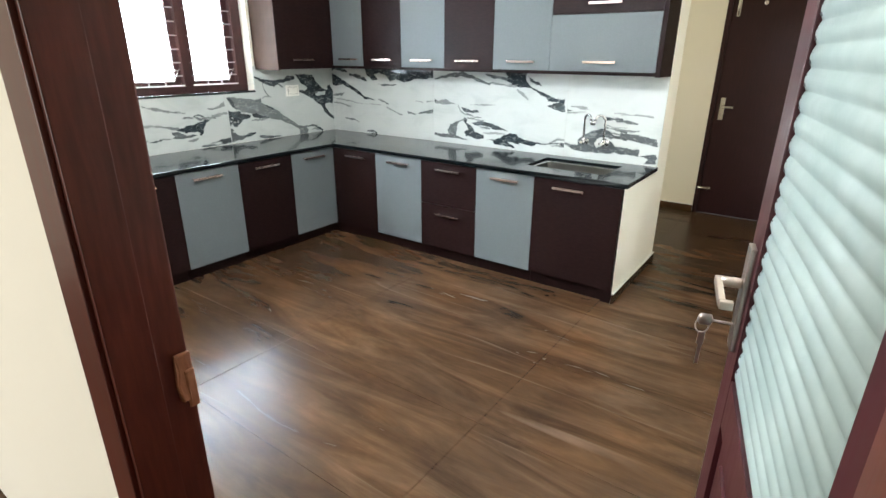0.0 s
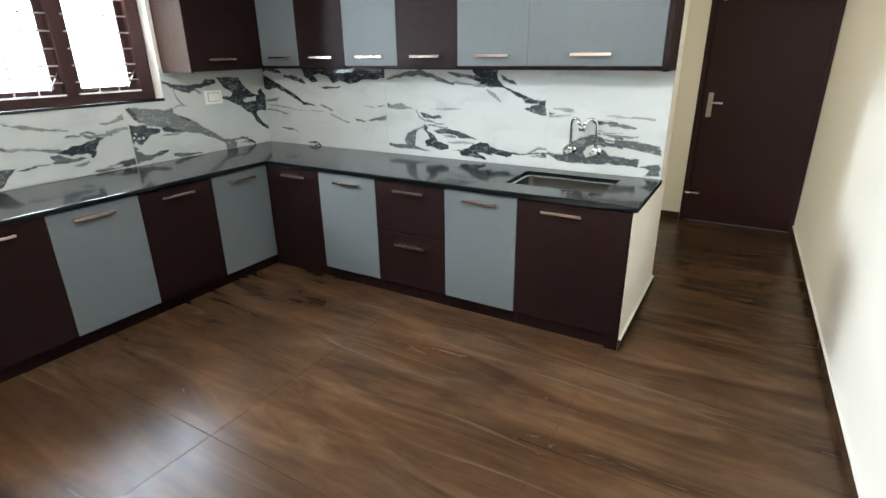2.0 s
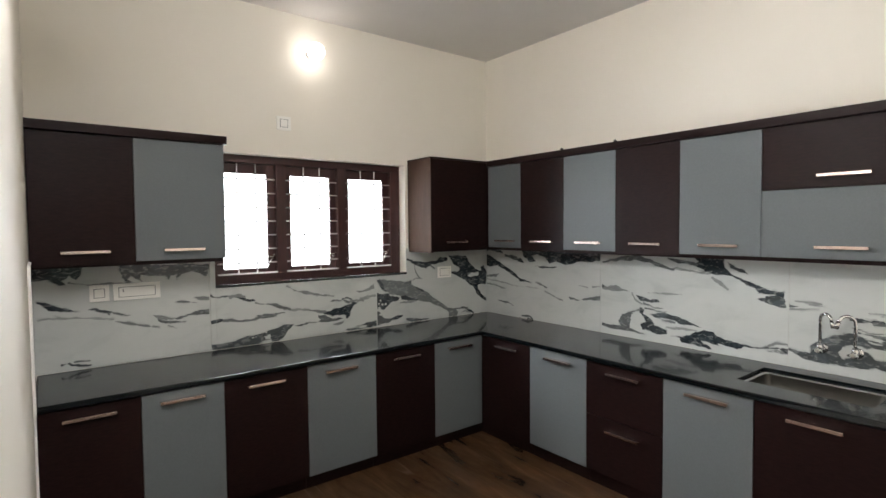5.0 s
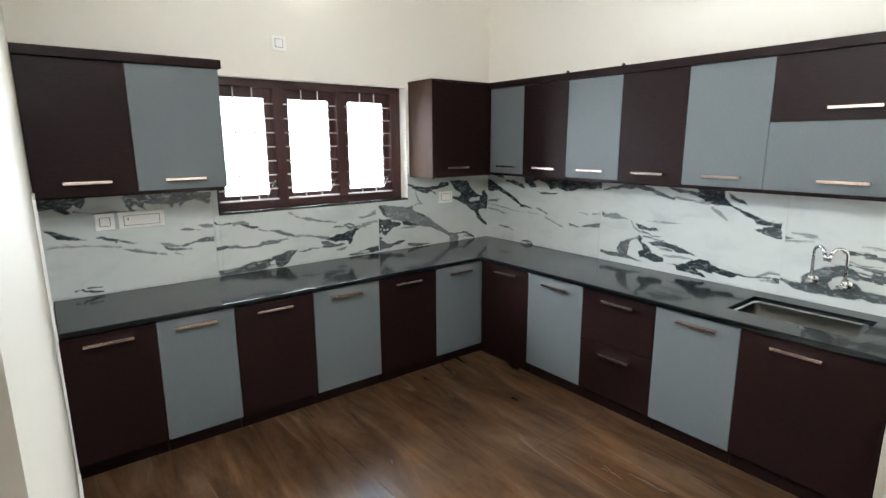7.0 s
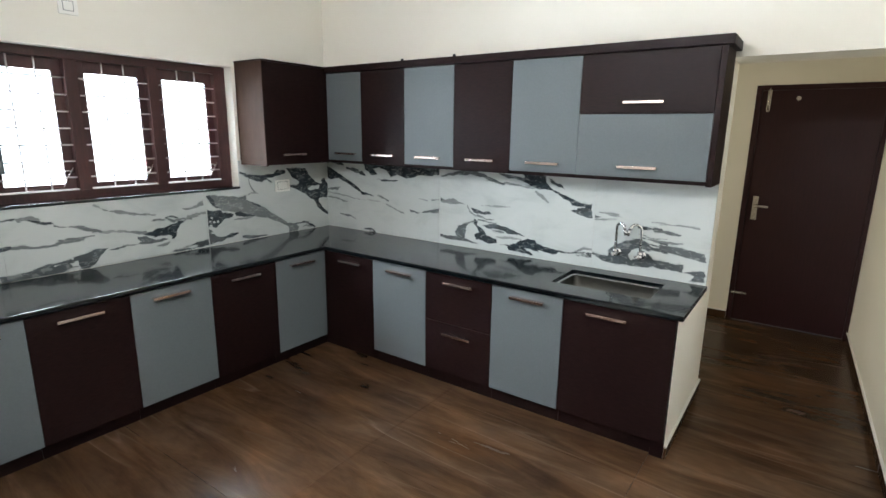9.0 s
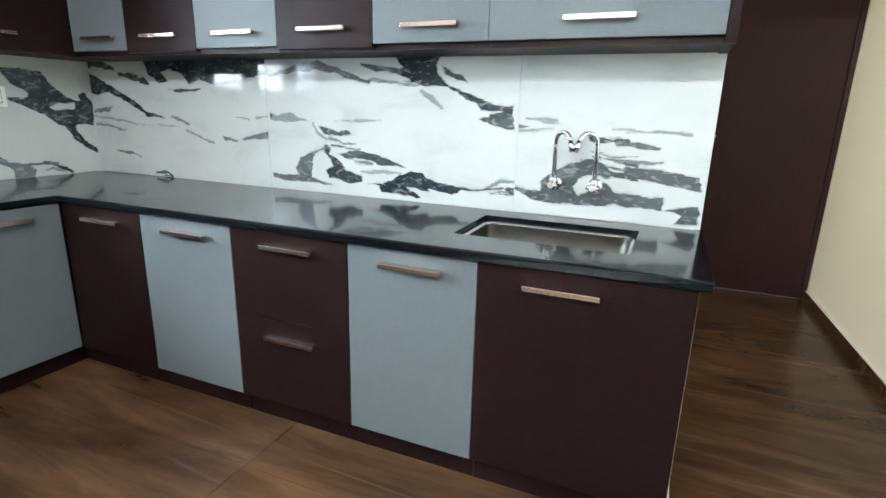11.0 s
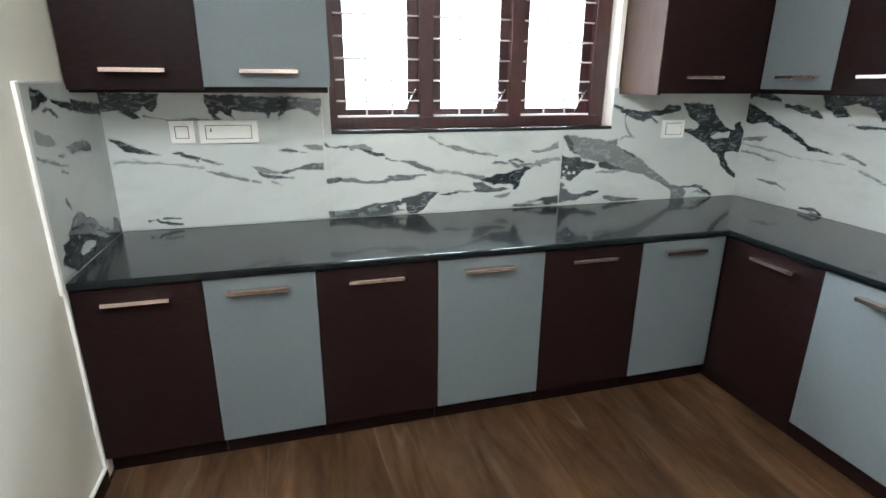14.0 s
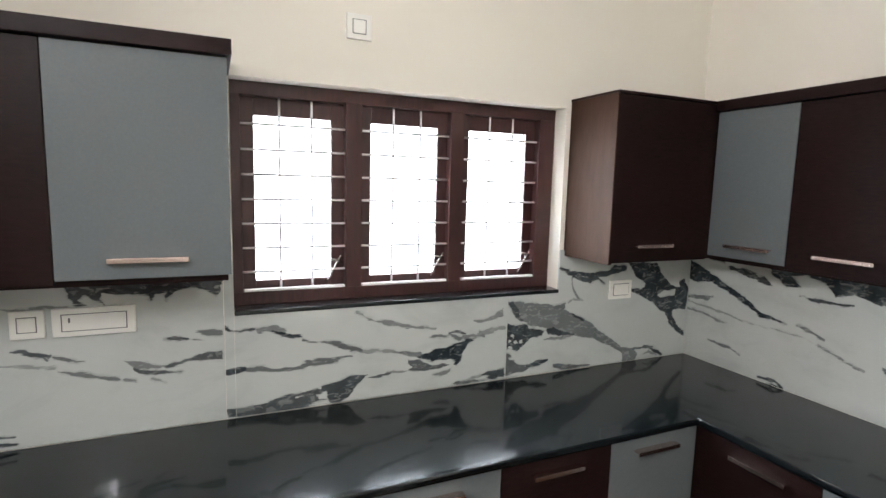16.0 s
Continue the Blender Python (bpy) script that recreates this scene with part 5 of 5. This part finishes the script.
HINGE, FREE = Vector((3.985, -3.215, 0)), Vector((3.834, -2.512, 0))
swing = math.atan2(FREE.x - HINGE.x, FREE.y - HINGE.y)
LEAF_W, LEAF_T, LEAF_H = (FREE - HINGE).length, 0.036, 2.04


def on_leaf(bm):
    """Leaf places: x from the face that looks into the room away from the wall (0) back to the wall, y from the hinge, z up."""
    bmesh.ops.rotate(bm, verts=bm.verts, cent=(0, 0, 0), matrix=Matrix.Rotation(-swing, 3, "Z"))
    bmesh.ops.translate(bm, verts=bm.verts, vec=HINGE)
    return bm


leaf = thing("open_door", tuple(HINGE), "open reddish-brown door with a frosted reeded glass panel, lever lock and hanging keys", "door")
ST, GB = 0.100, 0.885
bm = bmesh.new()
add_box(bm, (0, LEAF_W - ST, 0.006), (LEAF_T, LEAF_W, LEAF_H), 0.002)
add_box(bm, (0, 0, 0.006), (LEAF_T, ST * 0.8, LEAF_H), 0.002)
for z0, z1 in ((0.006, 0.20), (GB - 0.105, GB), (LEAF_H - 0.10, LEAF_H)):
    add_box(bm, (0.0004, ST * 0.8 - 0.001, z0), (LEAF_T - 0.0004, LEAF_W - ST + 0.001, z1), 0.002)
part("leaf_frame", on_leaf(bm), WOOD, leaf, "reddish-brown varnished stiles and rails")
bm = bmesh.new()
add_box(bm, (0.010, ST * 0.8, 0.20), (LEAF_T - 0.010, LEAF_W - ST, GB - 0.105), 0.0)
add_box(bm, (0.004, ST * 0.8 + 0.05, 0.25), (LEAF_T - 0.004, LEAF_W - ST - 0.05, GB - 0.155), 0.006)
part("lower_panel", on_leaf(bm), WOOD, leaf, "raised lower wood panel")
bm = bmesh.new()
y0, y1, pitch = ST * 0.8, LEAF_W - ST, 0.033
count = int((LEAF_H - 0.10 - GB) / pitch * 8)
rows = []
for n in range(count + 1):
    z = GB + n * (LEAF_H - 0.10 - GB) / count
    x = 0.009 - 0.0050 * abs(math.sin(math.pi * n / 8))
    rows.append([bm.verts.new((x, y, z)) for y in (y0, y1)] + [bm.verts.new((0.022, y, z)) for y in (y1, y0)])
for a, b in zip(rows, rows[1:]):
    for k in range(4):
        f = bm.faces.new((a[k], a[(k + 1) % 4], b[(k + 1) % 4], b[k]))
        f.smooth = k == 0
part("glass", on_leaf(bm), REEDED, leaf, "frosted glass pressed with horizontal reeds")
# shade in the gaps between reeds and stile, put in as black blocks
bm = bmesh.new()
for n in range(int((LEAF_H - 0.10 - GB) / pitch)):
    z = GB + (n + 0.5) * pitch
    add_box(bm, (0.0045, y1 - 0.009, z - 0.009), (0.0105, y1 + 0.001, z + 0.009), 0.002)
part("reed_gap_shade", on_leaf(bm), BLACK, leaf, "black blocks put for the shade in the toothed gap where the reeds meet the stile")
LOCK_Y, LOCK_Z = LEAF_W - 0.050, 1.065
bm = on_leaf(box((-0.010, LOCK_Y - 0.022, LOCK_Z - 0.135), (0.001, LOCK_Y + 0.022, LOCK_Z + 0.075), 0.002))
part("lock_plate", bm, BRONZE, leaf, "upright satin metal lock plate")
bm = add_tube(bmesh.new(), [(-0.009, LOCK_Y, LOCK_Z), (-0.050, LOCK_Y, LOCK_Z)], 0.010, 14)
add_box(bm, (-0.056, LOCK_Y - 0.108, LOCK_Z - 0.008), (-0.044, LOCK_Y + 0.009, LOCK_Z + 0.008), 0.003)
add_box(bm, (-0.054, LOCK_Y - 0.116, LOCK_Z - 0.009), (-0.032, LOCK_Y - 0.103, LOCK_Z + 0.007), 0.003)
part("lever", on_leaf(bm), LEVER, leaf, "angular satin steel lever handle")
KZ = LOCK_Z - 0.085
bm = add_tube(bmesh.new(), [(-0.004, LOCK_Y, KZ), (-0.045, LOCK_Y, KZ)], 0.0028, 8)
add_tube(bm, [(-0.045, LOCK_Y, KZ), (-0.048, LOCK_Y, KZ), (-0.068, LOCK_Y, KZ), (-0.072, LOCK_Y, KZ)], [0.004, 0.012, 0.012, 0.004], 14)
for v in bm.verts:
    v.co.y = LOCK_Y + (v.co.y - LOCK_Y) * (0.35 if v.co.x < -0.044 else 1)
part("key", on_leaf(bm), BRONZE, leaf, "flat metal key in the lock")
bm = bmesh.new()
ring_pts = [(-0.062 + 0.012 * math.cos(a), LOCK_Y, KZ - 0.014 + 0.016 * math.sin(a)) for a in (2 * math.pi * k / 14 for k in range(15))]
add_tube(bm, ring_pts, 0.0012, 6, caps=False)
add_box(bm, (-0.066, LOCK_Y - 0.002, KZ - 0.055), (-0.054, LOCK_Y + 0.002, KZ - 0.028), 0.001)
add_box(bm, (-0.0625, LOCK_Y - 0.0015, KZ - 0.100), (-0.0565, LOCK_Y + 0.0015, KZ - 0.055), 0.001)
part("spare_key", on_leaf(bm), BRONZE, leaf, "second key hanging from a ring")

# small plaster burrs left on top of the wall cupboards
for x in (1.075, 1.50):
    bm = bmesh.new()
    bmesh.ops.create_icosphere(bm, subdivisions=2, radius=0.011)
    for v in bm.verts:
        v.co.z = max(v.co.z, -0.004)
        v.co *= 1 + 0.25 * noise.noise(v.co * 90)
    bmesh.ops.translate(bm, verts=bm.verts, vec=(x, UY - 0.008, CROWN + 0.0045))
    solid("clip", bm, BLACK, "small dark fixing stub on the top board", "fixing", at=(x, UY - 0.008, CROWN))

# ---- floor tiles ----
TX, TY, TG = 1.2, 0.6, 0.0011
X_JOINT, Y_JOINT = 1.765, -2.653
tile_mesh = {}


def floor_tile(x0, x1, y0, y1):
    w, h = round(x1 - x0, 4), round(y1 - y0, 4)
    if (w, h) not in tile_mesh:
        bm = add_box(bmesh.new(), (0, 0, -0.009), (w, h, 0), 0.0)
        me = finish(bm, "tile")
        me.materials.append(FLOOR)
        tile_mesh[w, h] = me
    ob = new("tile", tile_mesh[w, h])
    ob.parent = floor
    ob.location = (x0, y0, 0)
    return ob


for i in range(-2, 4):
    for j in range(-8, 9):
        x0, x1 = X_JOINT + i * TX + TG, X_JOINT + (i + 1) * TX - TG
        y0, y1 = Y_JOINT + j * TY + TG, Y_JOINT + (j + 1) * TY - TG
        x0, x1, y0, y1 = max(x0, 0), min(x1, 6.2), max(y0, HALL_END), min(y1, FAR_Y)
        if x1 - x0 > 0.02 and y1 - y0 > 0.02:
            floor_tile(x0, x1, y0, y1)
